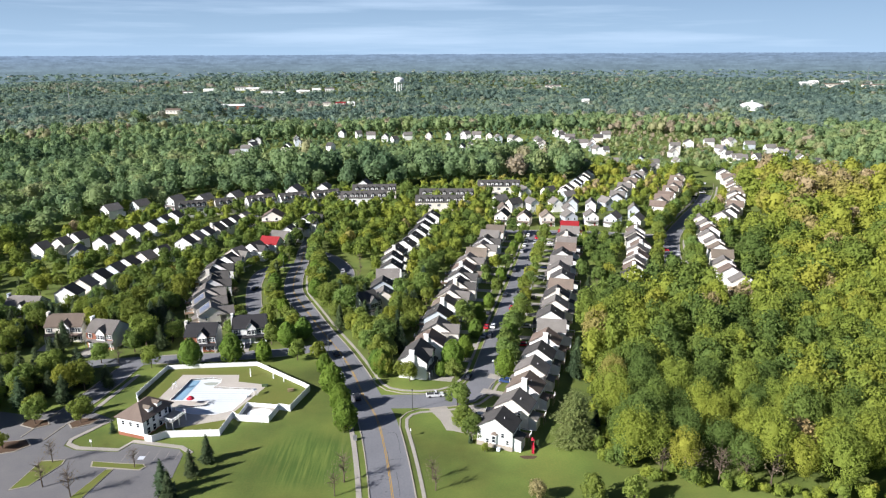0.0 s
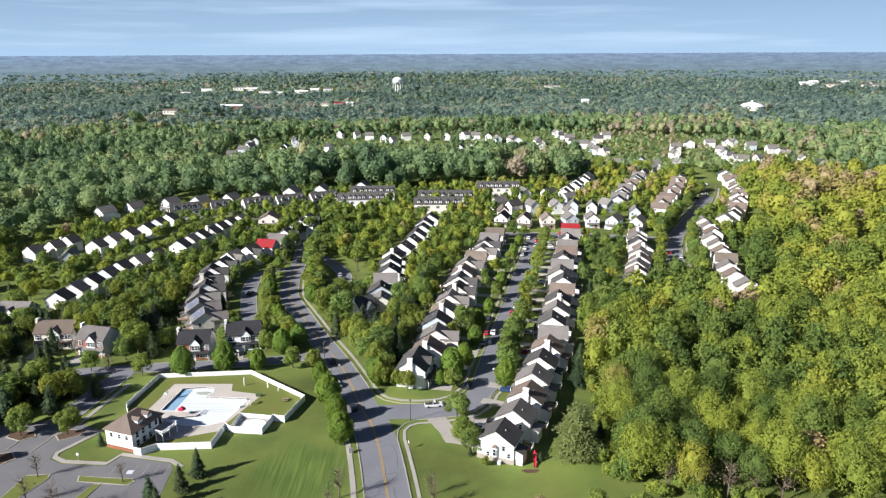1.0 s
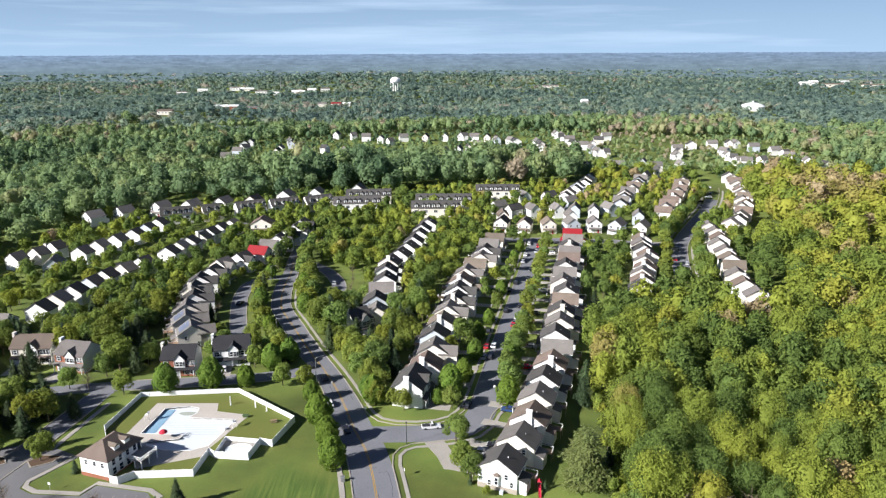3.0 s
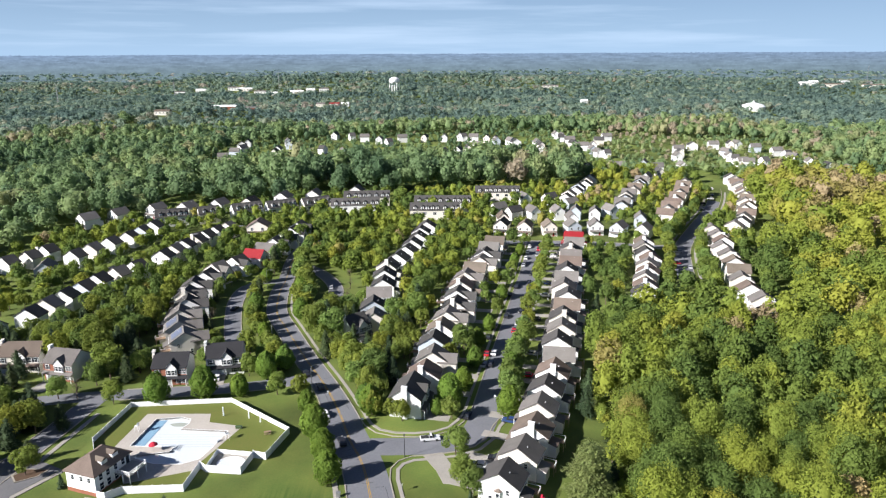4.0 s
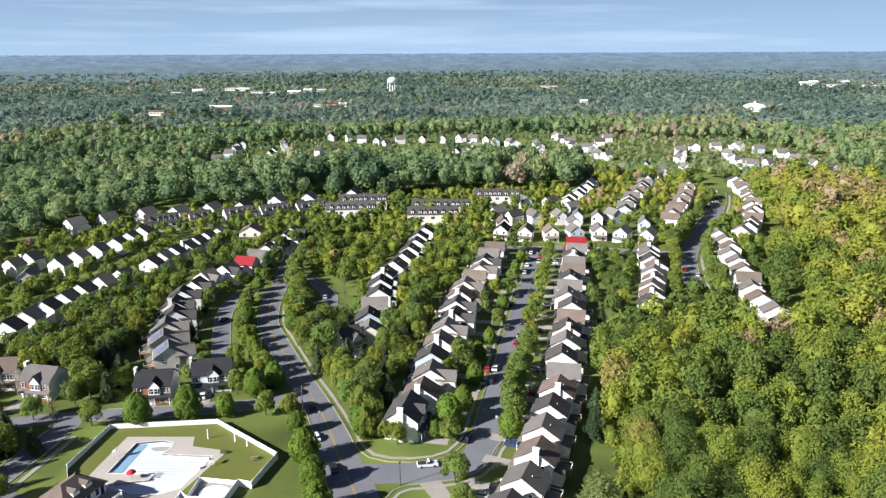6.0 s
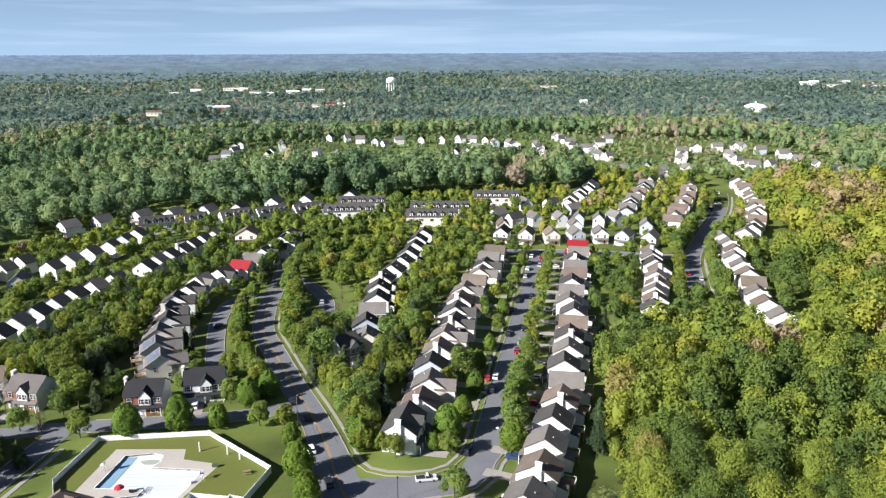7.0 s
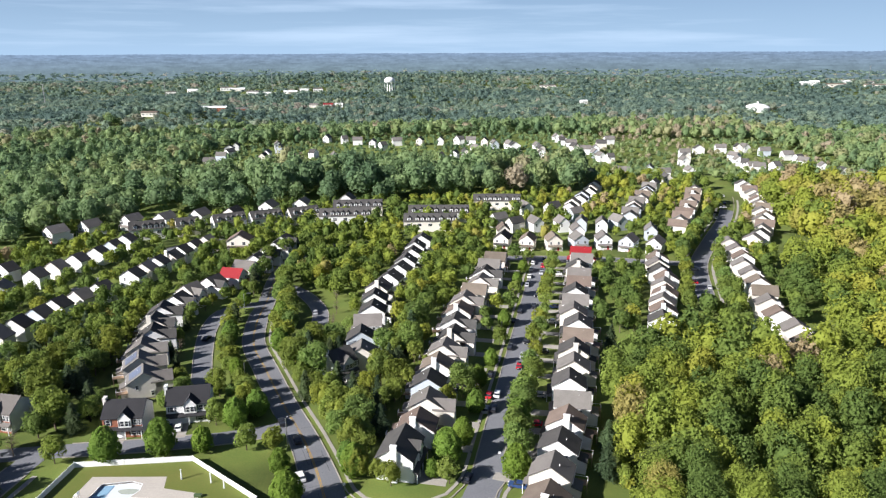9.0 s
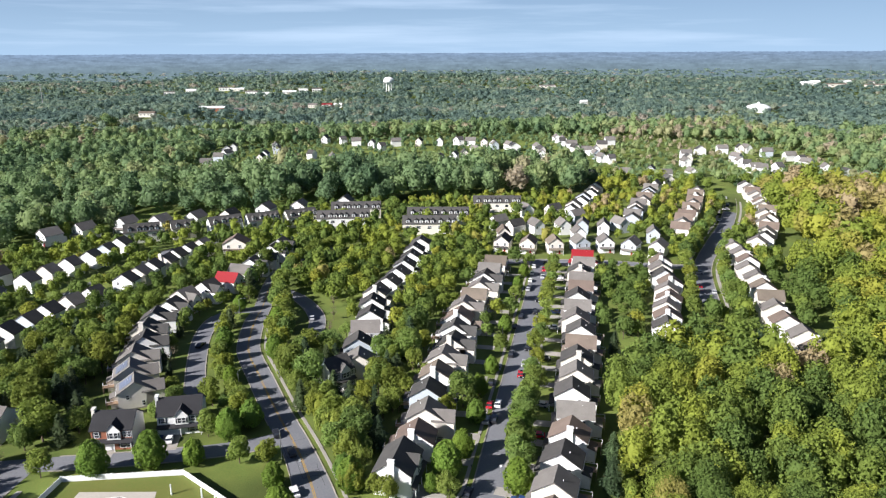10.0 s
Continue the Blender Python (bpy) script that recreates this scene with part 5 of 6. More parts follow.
# ---- trees ----
def crown_arrays(rs, height, radius, leaves, size, lobes=9, core=1, conic=0):
    """Vertices and faces of a crown: lobes covered with leaf sprays round a closed core. Base of the trunk at z = 0."""
    V, F = [], []
    if conic:
        # boughs in tiers round the stem
        tiers = 9
        sway = [(rs.uniform(0, 6.283), rs.uniform(0.0, 0.3), rs.uniform(0, 6.283)) for _ in range(tiers + 1)]
        for k in range(leaves):
            h = 1 - math.sqrt(rs.random()) * 0.97
            tier = (h * tiers) % 1.0
            r = radius * (1 - h) ** conic * (0.62 + 0.38 * (1 - tier)) * rs.uniform(0.55, 1.05)
            a = rs.uniform(0, 6.283)
            w = sway[int(h * tiers)]
            r *= 0.86 + 0.2 * math.sin(3 * a + w[0]) + w[1] * math.sin(a + w[2])
            h += rs.uniform(-0.03, 0.03)
            d = Vector((math.cos(a + rs.uniform(-0.7, 0.7)), math.sin(a + rs.uniform(-0.7, 0.7)), rs.uniform(-0.6, 0.5)))
            p = Vector((math.cos(a) * r, math.sin(a) * r, height * (0.03 + 0.97 * h)))
            side = Vector((-d.y, d.x, rs.uniform(-0.3, 0.3))) * size * rs.uniform(0.5, 1.0) * 0.6
            q = len(V)
            V += [p + d * size * rs.uniform(0.7, 1.3), p - d * size * 0.4 + side, p - d * size * 0.4 - side]
            F.append((q, q + 1, q + 2))
        q, seg = len(V), 8
        V.append(Vector((0, 0, height * 0.93)))
        for z, f in ((0.6, 0.26), (0.3, 0.44), (0.12, 0.4)):
            for i in range(seg):
                a = 6.283 * i / seg
                V.append(Vector((math.cos(a) * radius * f, math.sin(a) * radius * f, height * z)))
        for i in range(seg):
            j = (i + 1) % seg
            F += [(q, q + 1 + i, q + 1 + j)] + [(q + 1 + seg * m + i, q + 1 + seg * (m + 1) + i, q + 1 + seg * (m + 1) + j, q + 1 + seg * m + j) for m in (0, 1)]
        return np.array([tuple(p) for p in V]), F
    if lobes > 18:
        # one dense egg-shaped crown that hides its trunk
        mid, half, ph = height * 0.53, height * 0.47, [rs.uniform(0, 6.283) for _ in range(4)]
        for k in range(leaves):
            u, a = rs.uniform(-1, 1), rs.uniform(0, 6.283)
            lump = 1 + 0.07 * math.sin(4 * a + ph[0] + 3 * u) + 0.06 * math.sin(7 * a + ph[1] - 5 * u) + 0.05 * math.sin(9 * u + ph[2] + 2 * a)
            w = radius * math.sqrt(1 - u * u) * (1.08 - 0.24 * u) * lump * rs.uniform(0.9, 1.05)
            p = Vector((w * math.cos(a), w * math.sin(a), mid + half * u * lump))
            t = (Vector((math.cos(a) * math.sqrt(1 - u * u), math.sin(a) * math.sqrt(1 - u * u), u)) + Vector((rs.uniform(-0.7, 0.7), rs.uniform(-0.7, 0.7), rs.uniform(-0.5, 0.7)))).normalized()
            e = t.orthogonal().normalized(); g = t.cross(e)
            ang, s = rs.uniform(0, 6.283), size * rs.uniform(0.6, 1.3)
            e, g = e * math.cos(ang) + g * math.sin(ang), g * math.cos(ang) - e * math.sin(ang)
            q = len(V)
            V += [p - e * s, p + e * s * 0.5 + g * s * 0.8, p + e * s * 0.5 - g * s * 0.8]
            F.append((q, q + 1, q + 2))
        q, seg = len(V), 10
        V += [Vector((0, 0, mid - half * 0.85)), Vector((0, 0, mid + half * 0.85))]
        for u in (-0.6, -0.1, 0.5):
            for i in range(seg):
                a, w = 6.283 * i / seg, radius * 0.86 * math.sqrt(1 - u * u) * (1.08 - 0.24 * u)
                V.append(Vector((w * math.cos(a), w * math.sin(a), mid + half * 0.85 * u)))
        for i in range(seg):
            j = (i + 1) % seg
            F += [(q, q + 2 + j, q + 2 + i), (q + 1, q + 2 + 2 * seg + i, q + 2 + 2 * seg + j)] + [(q + 2 + m * seg + i, q + 2 + m * seg + j, q + 2 + (m + 1) * seg + j, q + 2 + (m + 1) * seg + i) for m in (0, 1)]
        return np.array([tuple(p) for p in V]), F
    base = height * 0.2
    mid, half = (base + height) / 2, (height - base) / 2
    centres = []
    for k in range(lobes):
        a, u = rs.uniform(0, 6.283), rs.uniform(-0.75, 0.8)
        rr = math.sqrt(1 - u * u) * 0.55
        rr *= 0.8 + 0.02 * lobes
        centres.append((rr * math.cos(a) * radius, rr * math.sin(a) * radius, mid + u * half * 0.72, rs.uniform(0.36, 0.56) * (1.18 - 0.014 * lobes)))
    centres.append((0, 0, mid + half * 0.42, 0.5))
    per = leaves // len(centres)
    for cx, cy, cz, cr in centres:
        for _ in range(per):
            n = Vector((rs.gauss(0, 1), rs.gauss(0, 1), rs.gauss(0.25, 1))).normalized()
            r = radius * cr * rs.uniform(0.72, 1.1)
            p = Vector((cx, cy, cz)) + Vector((n.x * r, n.y * r, n.z * r * min(1.2, half / radius)))
            t = (n + Vector((rs.uniform(-0.55, 0.55), rs.uniform(-0.55, 0.55), rs.uniform(-0.35, 0.6)))).normalized()
            a = t.orthogonal().normalized(); b = t.cross(a)
            ang = rs.uniform(0, 6.283)
            a, b = a * math.cos(ang) + b * math.sin(ang), b * math.cos(ang) - a * math.sin(ang)
            s = size * rs.uniform(0.6, 1.3)
            k = len(V)
            V += [p - a * s, p + a * s * 0.5 + b * s * 0.8, p + a * s * 0.5 - b * s * 0.8]
            F.append((k, k + 1, k + 2))
        if core:
            k, seg = len(V), (6 if core > 1 else 5)
            rr, hz = radius * cr * 0.7, radius * cr * 0.7 * min(1.2, half / radius)
            V.append(Vector((cx, cy, cz + hz)))
            for e in (0.5, -0.5):
                for i in range(seg):
                    a = 6.283 * i / seg + e
                    q = rr * math.cos(e * 1.1) * rs.uniform(0.85, 1.1)
                    V.append(Vector((cx + q * math.cos(a), cy + q * math.sin(a), cz + hz * math.sin(e * 1.1))))
            for i in range(seg):
                j = (i + 1) % seg
                F += [(k, k + 1 + i, k + 1 + j), (k + 1 + i, k + 1 + seg + i, k + 1 + seg + j, k + 1 + j)]
    return np.array([tuple(p) for p in V]), F


def broad_crown(rs, height, radius, leaves, size, lobes=16):
    """Vertices and triangles of a broadleaf crown: a domed outline of many small billows, covered with leaf sprays round a closed core."""
    nr = np.random.default_rng(rs.randrange(1 << 30))
    base = height * 0.16
    mid, half = (base + height) / 2, (height - base) / 2
    scale = np.array([radius, radius, half])
    lean = np.array([nr.uniform(-0.12, 0.12) * radius, nr.uniform(-0.12, 0.12) * radius, mid])
    V, F = np.zeros((0, 3)), np.zeros((0, 3), int)
    if leaves:
        u, a = nr.uniform(-0.75, 1.0, lobes), nr.uniform(0, 6.283, lobes)
        c = np.column_stack([np.sqrt(1 - u * u) * np.cos(a), np.sqrt(1 - u * u) * np.sin(a), u]) * (nr.uniform(0.52, 0.76, lobes) * (1 - 0.08 * u))[:, None]
        lr = nr.uniform(0.3, 0.48, lobes)
        pick = nr.integers(0, lobes, leaves * 3)
        n = nr.normal(0, 1, (leaves * 3, 3))
        n /= np.linalg.norm(n, axis=1)[:, None]
        p = c[pick] + n * (lr[pick] * nr.uniform(0.72, 1.06, leaves * 3))[:, None]
        keep = np.linalg.norm(p, axis=1) > 0.62
        p, n = p[keep][:leaves], n[keep][:leaves]
        t = n + nr.normal(0, 0.34, n.shape) + np.array([0, 0, 0.1])
        t /= np.linalg.norm(t, axis=1)[:, None]
        e = np.cross(t, nr.normal(0, 1, t.shape))
        e /= np.linalg.norm(e, axis=1)[:, None]
        g = np.cross(t, e)
        s = (size * nr.uniform(0.55, 1.35, len(p)))[:, None]
        p = p * scale + lean
        V = np.stack([p - e * s, p + e * s * 0.5 + g * s * 0.75, p + e * s * 0.5 - g * s * 0.75], 1).reshape(-1, 3)
        F = np.arange(len(V)).reshape(-1, 3)
    seg, rows = (8, 4) if leaves > 110 else (4, 2) if leaves else (6, 3)
    k, body, tri = len(V), 0.5 if leaves > 500 else 0.64, []
    core = [(0, 0, 1.0)]
    for r in range(1, rows + 1):
        el = math.pi * 0.5 - math.pi * 0.72 * r / rows
        for i in range(seg):
            a, f = 6.283 * (i + 0.5 * (r % 2)) / seg, nr.uniform(0.78, 1.12)
            core.append((math.cos(el) * math.cos(a) * f, math.cos(el) * math.sin(a) * f, math.sin(el) * nr.uniform(0.9, 1.1)))
    for i in range(seg):
        j = (i + 1) % seg
        tri.append((k, k + 1 + i, k + 1 + j))
        for r in range(rows - 1):
            o = k + 1 + r * seg
            tri += [(o + i, o + seg + i, o + seg + j), (o + i, o + seg + j, o + j)]
    return np.concatenate([V, np.array(core) * scale * body + lean]), np.concatenate([F, np.array(tri)])


def tree_template(name, label, rs, height, radius, leaves, size, mat, lobes=9, conic=0, group="street and garden trees"):
    t = thing(name, label, "tree", group)
    if conic or lobes > 18 or mat == "twig":
        v, f = crown_arrays(rs, height, radius, leaves, size, lobes, 0 if mat == "twig" else 1, conic)
    else:
        v, f = broad_crown(rs, height, radius, int(leaves * 1.05), size * 0.9, lobes + 8)
        f = f.tolist()
    trunk = Geo().tube([(0, 0, 0), (0.05, 0, height * 0.3), (0, 0.08, height * 0.75)], [0.022 * height, 0.016 * height, 0.005 * height])
    for k in range(4):
        a = k * 1.6 + rs.random()
        z = height * (0.24 + 0.09 * k)
        trunk.tube([(0, 0, z), (math.cos(a) * radius * 0.35, math.sin(a) * radius * 0.35, z + height * 0.14), (math.cos(a) * radius * 0.62, math.sin(a) * radius * 0.62, z + height * 0.2)], [0.009 * height, 0.006 * height, 0.003 * height], 4)
    if mat == "twig":
        for k in range(46):
            a, z = rs.uniform(0, 6.283), height * rs.uniform(0.25, 0.8)
            r = radius * rs.uniform(0.4, 0.9)
            trunk.tube([(0, 0, z), (math.cos(a) * r * 0.5, math.sin(a) * r * 0.5, z + r * 0.45), (math.cos(a) * r, math.sin(a) * r, z + r * 0.8)], [0.05, 0.035, 0.012], 3)
    part("trunk", trunk, M["bark"], t)
    me = bpy.data.meshes.new("crown")
    me.from_pydata(v.tolist(), [], f)
    me.materials.append(M[mat])
    me.shade_smooth()
    part("crown", me, None, t)
    return t


trs = random.Random(21)
TREE_SPECS = {
    "green_a": ("maple_tree", "leafy green maple with a full rounded crown", 9.0, 3.6, 1650, 0.41, "leaf", 12, 0),
    "green_b": ("ash_tree", "leafy green ash with an uneven crown", 10.5, 4.2, 1875, 0.44, "leaf", 14, 0),
    "green_c": ("oak_tree", "tall green oak with a billowing crown", 13.0, 5.0, 2100, 0.49, "leaf", 15, 0),
    "yellow_a": ("linden_tree", "yellow-green linden with fresh spring leaves", 9.0, 3.6, 1350, 0.41, "leaf_yellow", 12, 0),
    "yellow_b": ("birch_tree", "tall yellow-green birch with fresh spring leaves", 12.0, 4.4, 1650, 0.46, "leaf_yellow", 14, 0),
    "dark_a": ("pine_tree", "dark green pine with layered boughs", 11.0, 3.7, 1650, 0.49, "leaf_dark", 14, 0.7),
    "dark_b": ("spruce_tree", "dark green cone-shaped spruce", 8.0, 2.5, 1500, 0.41, "leaf_dark", 12, 0.95),
    "pine_big": ("white_pine", "broad grey-green pine reaching to the ground", 12.5, 5.4, 6000, 0.36, "leaf_pine", 12, 0.42),
    "tan_a": ("blossoming_tree", "tree covered in tan blossom and buds", 12.0, 4.6, 1950, 0.41, "leaf_tan", 16, 0),
    "bare": ("bare_tree", "leafless grey-brown tree with fine twigs", 8.0, 2.6, 90, 0.2, "twig", 10, 0),
    "pear": ("pear_tree", "dense bright green egg-shaped street tree", 8.5, 2.8, 2700, 0.32, "leaf_bright", 24, 0),
}
TREES = {}


def put_tree(key, x, y, s=1.0, turn=None, tall=1.0):
    if y > 290:
        key = "far_" + key
    m = pose(x, y, terrain(x, y) - 0.05, 0, 0, trs.uniform(0, 360) if turn is None else turn)
    take(x, y, 2.2 * s)
    if key in TREES:
        t = copy_thing(TREES[key], m)
    else:
        a = list(TREE_SPECS[key.replace("far_", "")])
        if key.startswith("far_"):
            a[4], a[5] = int(a[4] * 0.38), a[5] * 1.5
        t = TREES[key] = tree_template(a[0], a[1], trs, *a[2:7], lobes=a[7], conic=a[8])
        t.matrix_basis = m
    t.matrix_basis = m @ Matrix.Diagonal((s, s, s * tall, 1))
    return t


def row_trees(pts, step, keys, s=(0.8, 1.1), jitter=1.0):
    for p, d in along(pts, step=step):
        x, y = p.x + trs.uniform(-jitter, jitter), p.y + trs.uniform(-jitter, jitter)
        put_tree(trs.choice(keys), x, y, trs.uniform(*s))


aven = curve(AVENUE)
row_trees([tuple(p) for p in offset(aven, 9.6) if 203 < p.y < 330], 6.0, ["yellow_a", "green_a", "yellow_a", "pear"], (0.8, 1.15), 1.6)
row_trees([tuple(p) for p in offset(aven, -9) if 232 < p.y < 330], 9, ["green_a", "yellow_a", "pear"], (0.7, 1.0), 1.5)
row_trees([tuple(p) for p in offset(aven, 6.6) if 326 < p.y < 424], 6.5, ["green_b", "green_a", "yellow_a"], (0.8, 1.05), 0.8)
row_trees([tuple(p) for p in offset(aven, -6.6) if 337 < p.y < 424], 6.5, ["green_b", "green_a", "dark_a"], (0.8, 1.05), 0.8)
row_trees([(-55, 292), (-56, 308), (-59, 322), (-64, 336)], 6.5, ["green_a", "green_b", "yellow_a"], (0.7, 0.95), 0.8)
row_trees([(-39, 290), (-38.5, 312), (-42, 330)], 11, ["bare", "green_a"], (0.6, 0.8), 0.8)
for q in ((-38, 292), (-38, 300), (-38, 308), (-40, 316), (-42, 324), (-51, 296), (-51, 304), (-52, 312)):
    take(*q, 4.0)
row_trees([(20, 213), (27, 246)], 6.0, ["pear", "green_a"], (1.05, 1.25), 0.5)
row_trees([(30, 255), (58, 385)], 9, ["green_a", "yellow_a"], (0.7, 1.0), 1.0)
row_trees([(3, 203), (45, 385)], 16, ["green_a", "pear", "yellow_a"], (0.7, 0.95), 1.2)

for key, x, y, s_ in (("pear", -71.6, 216.4, 1.2), ("pear", -61.3, 217.5, 0.85), ("green_a", -50.0, 218.0, 0.85), ("pear", -84.5, 213.0, 1.15), ("pear", -55.8, 229.6, 1.05), ("green_a", -62, 231, 0.9), ("yellow_a", -42.8, 218, 0.8),
                      ("pear", -34.2, 193.4, 1.15), ("pear", -30.2, 182.6, 1.0), ("pear", -27.4, 172.3, 1.05), ("pear", -38.9, 207.4, 0.8), ("pear", -20.2, 205.6, 1.05), ("pear", 19.6, 203.8, 1.1), ("green_c", 7.2, 166.0, 0.6),
                      ("green_b", 3.8, 184.2, 0.85), ("green_b", 5.6, 171, 0.75), ("green_a", 8.0, 169.0, 0.65), ("green_a", 5.4, 176.5, 0.6),
                      ("pear", 2.8, 211, 1.15), ("pear", -1.0, 205, 0.6), ("yellow_b", -11, 201.5, 0.6), ("yellow_a", -14.5, 204.5, 0.7),
                      ("dark_b", -62.7, 150.4, 0.95), ("dark_b", -60.6, 156.6, 1.0), ("dark_b", -67, 143.6, 1.15), ("dark_b", -64.5, 141, 1.0), ("dark_b", -91.4, 171, 0.5), ("dark_b", -90.4, 181, 0.4),
                      ("pine_big", 34, 164.5, 1.3), ("dark_a", 41.5, 171, 0.6), ("green_a", 43.5, 180, 0.5), ("dark_b", 44.5, 190, 0.6), ("green_a", 46, 203, 0.5), ("dark_b", 24.5, 162.5, 0.35), ("green_a", 10.4, 160.6, 0.3), ("dark_b", 6.8, 165.2, 0.35), ("dark_a", -127.6, 198.7, 0.80), ("green_b", -123.7, 205.4, 0.85), ("dark_a", -112.3, 198.5, 0.70), ("dark_a", -105.5, 198.4, 0.75), ("green_b", -118.3, 180.3, 0.70), ("dark_a", -105.4, 182.3, 0.60), ("green_c", -116.0, 216.3, 0.60), ("dark_a", -132.5, 216.5, 0.90), ("green_b", -115.6, 175.8, 0.8), ("green_b", -103, 176.2, 0.8), ("yellow_a", -117, 163, 0.6), ("green_c", -97.5, 212.5, 0.6),
                      ("tan_a", 87, 152, 1.15), ("yellow_a", 33.9, 139.2, 0.85), ("yellow_a", 43.4, 138.0, 0.85), ("tan_a", 21.3, 140.0, 0.48), ("yellow_b", 52, 172, 0.95), ("yellow_b", 50, 160, 0.9), ("green_c", 45, 154, 0.75)):
    put_tree(key, x, y, s_)
for x, y, s_ in ((-100.2, 156.4, 0.9), (-78.2, 154.0, 0.8), (-97, 146, 1.0), (-88.2, 142, 1.1), (-24.5, 147.5, 1.1), (-26, 142, 0.9), (-3.0, 148.5, 0.8), (-2.2, 144, 0.9), (-110, 216, 0.9), (53, 149, 1.2), (60, 147.5, 1.3), (66, 146.5, 1.3), (72, 145.5, 1.2), (78, 145, 1.3)):
    put_tree("bare", x, y, s_)
row_trees([(102, 318), (121, 380), (146, 430), (172, 478), (195, 524)], 8.5, ["green_a", "yellow_a", "green_b"], (0.75, 1.0), 1.2)
row_trees([(119, 316), (136, 378), (160, 425)], 8.5, ["green_a", "yellow_a", "green_b"], (0.75, 1.0), 1.2)
row_trees([(126, 394), (147, 432)], 5.5, ["green_a", "green_b"], (0.95, 1.15), 0.6)
row_trees([(-112, 196), (-116, 206), (-114, 188)], 5, ["green_c", "dark_a", "yellow_b"], (0.85, 1.05), 1.5)
row_trees([(-86, 268), (-93, 290), (-96, 312), (-93, 328)], 6.5, ["green_a", "yellow_a", "dark_b", "bare"], (0.55, 0.8), 1.0)
row_trees([(-69, 268), (-76.5, 292), (-79, 316)], 5.5, ["green_a", "yellow_a", "pear", "dark_a"], (0.6, 0.85), 1.0)
for x, y in ((-78, 250), (-66, 248), (-60, 243), (-95, 236), (-100, 242), (-78.5, 240), (-57, 236), (-80, 255)):
    put_tree("green_b", x, y, 0.62)
HOOD = [(-230, 240), (-150, 222), (-45, 232), (-28, 205), (5, 195), (45, 195), (50, 262), (95, 288), (118, 262), (135, 282), (152, 338), (195, 455), (215, 560), (60, 545), (-90, 515), (-215, 440)]
BELTS = [
    [(-143, 236), (-100, 240), (-108, 262), (-112, 300), (-113, 325), (-127, 345), (-132, 315), (-140, 290), (-144, 262)],
    [(-22, 215), (-14, 222), (-11, 262), (-4, 300), (4, 335), (16, 380), (-2, 400), (-5, 372), (-14, 335), (-18, 300), (-19, 262), (-40, 255)],
    [(-230, 215), (-112, 226), (-108, 240), (-150, 254), (-230, 262)],
    [(-210, 150), (-124, 172), (-114, 200), (-112, 211), (-210, 200)],
    [(-118, 222), (-97, 223), (-98, 246), (-114, 246)],
    [(-55, 245), (-33, 235), (-25, 268), (-36, 290), (-52, 282)],
    [(-60, 352), (-38, 395), (-28, 420), (-16, 425), (-22, 380), (-36, 345)],
    [(-130, 420), (-60, 420), (-20, 445), (-25, 440), (-75, 470), (-120, 462)],
]
belt_places, count = [], 0
for n in range(30000):
    x, y = trs.uniform(-230, 215), trs.uniform(150, 560)
    belt = any(inside(b, x, y) for b in BELTS)
    if n < 9000 and not belt:
        continue
    if (belt or inside(HOOD, x, y)) and free(x, y, 1.2 if belt else (1.7 if y < 300 else 2.7)):
        if y < 300 and count < 360:
            put_tree(trs.choice(["green_b", "dark_a", "green_c", "yellow_b", "dark_a", "green_a"] if belt else ["green_a", "green_b", "yellow_a", "green_c", "dark_a", "yellow_b"]), x, y, trs.uniform(0.75, 1.05) if belt else trs.uniform(0.6, 0.9))
            count += 1
        elif y >= 300:
            take(x, y, 3.0)
            belt_places.append((x, y, terrain(x, y), trs.uniform(0.42, 0.76), trs.uniform(0.85, 1.15), trs.uniform(0, 6.28)))

# woods: near ones as trees of their own, the rest as one mass
WOOD_E = [(45, 156), (46, 170), (47, 195), (49, 225), (53, 250), (64, 273), (95, 284), (114, 257), (136, 266), (153, 334), (177, 388), (200, 452), (232, 530), (300, 640), (900, 700), (900, 60), (300, 90), (110, 138), (69, 144), (47, 148)]
wrs = random.Random(5)
POOL_AREA = [(-130, 130), (-35, 130), (-20, 180), (-38, 222), (-110, 215)]


def bias(x, y):
    """Where the budding, yellower trees stand."""
    return 0.14 * smoothstep(130, 190, x) * smoothstep(190, 260, y) * (1 - smoothstep(500, 650, y))


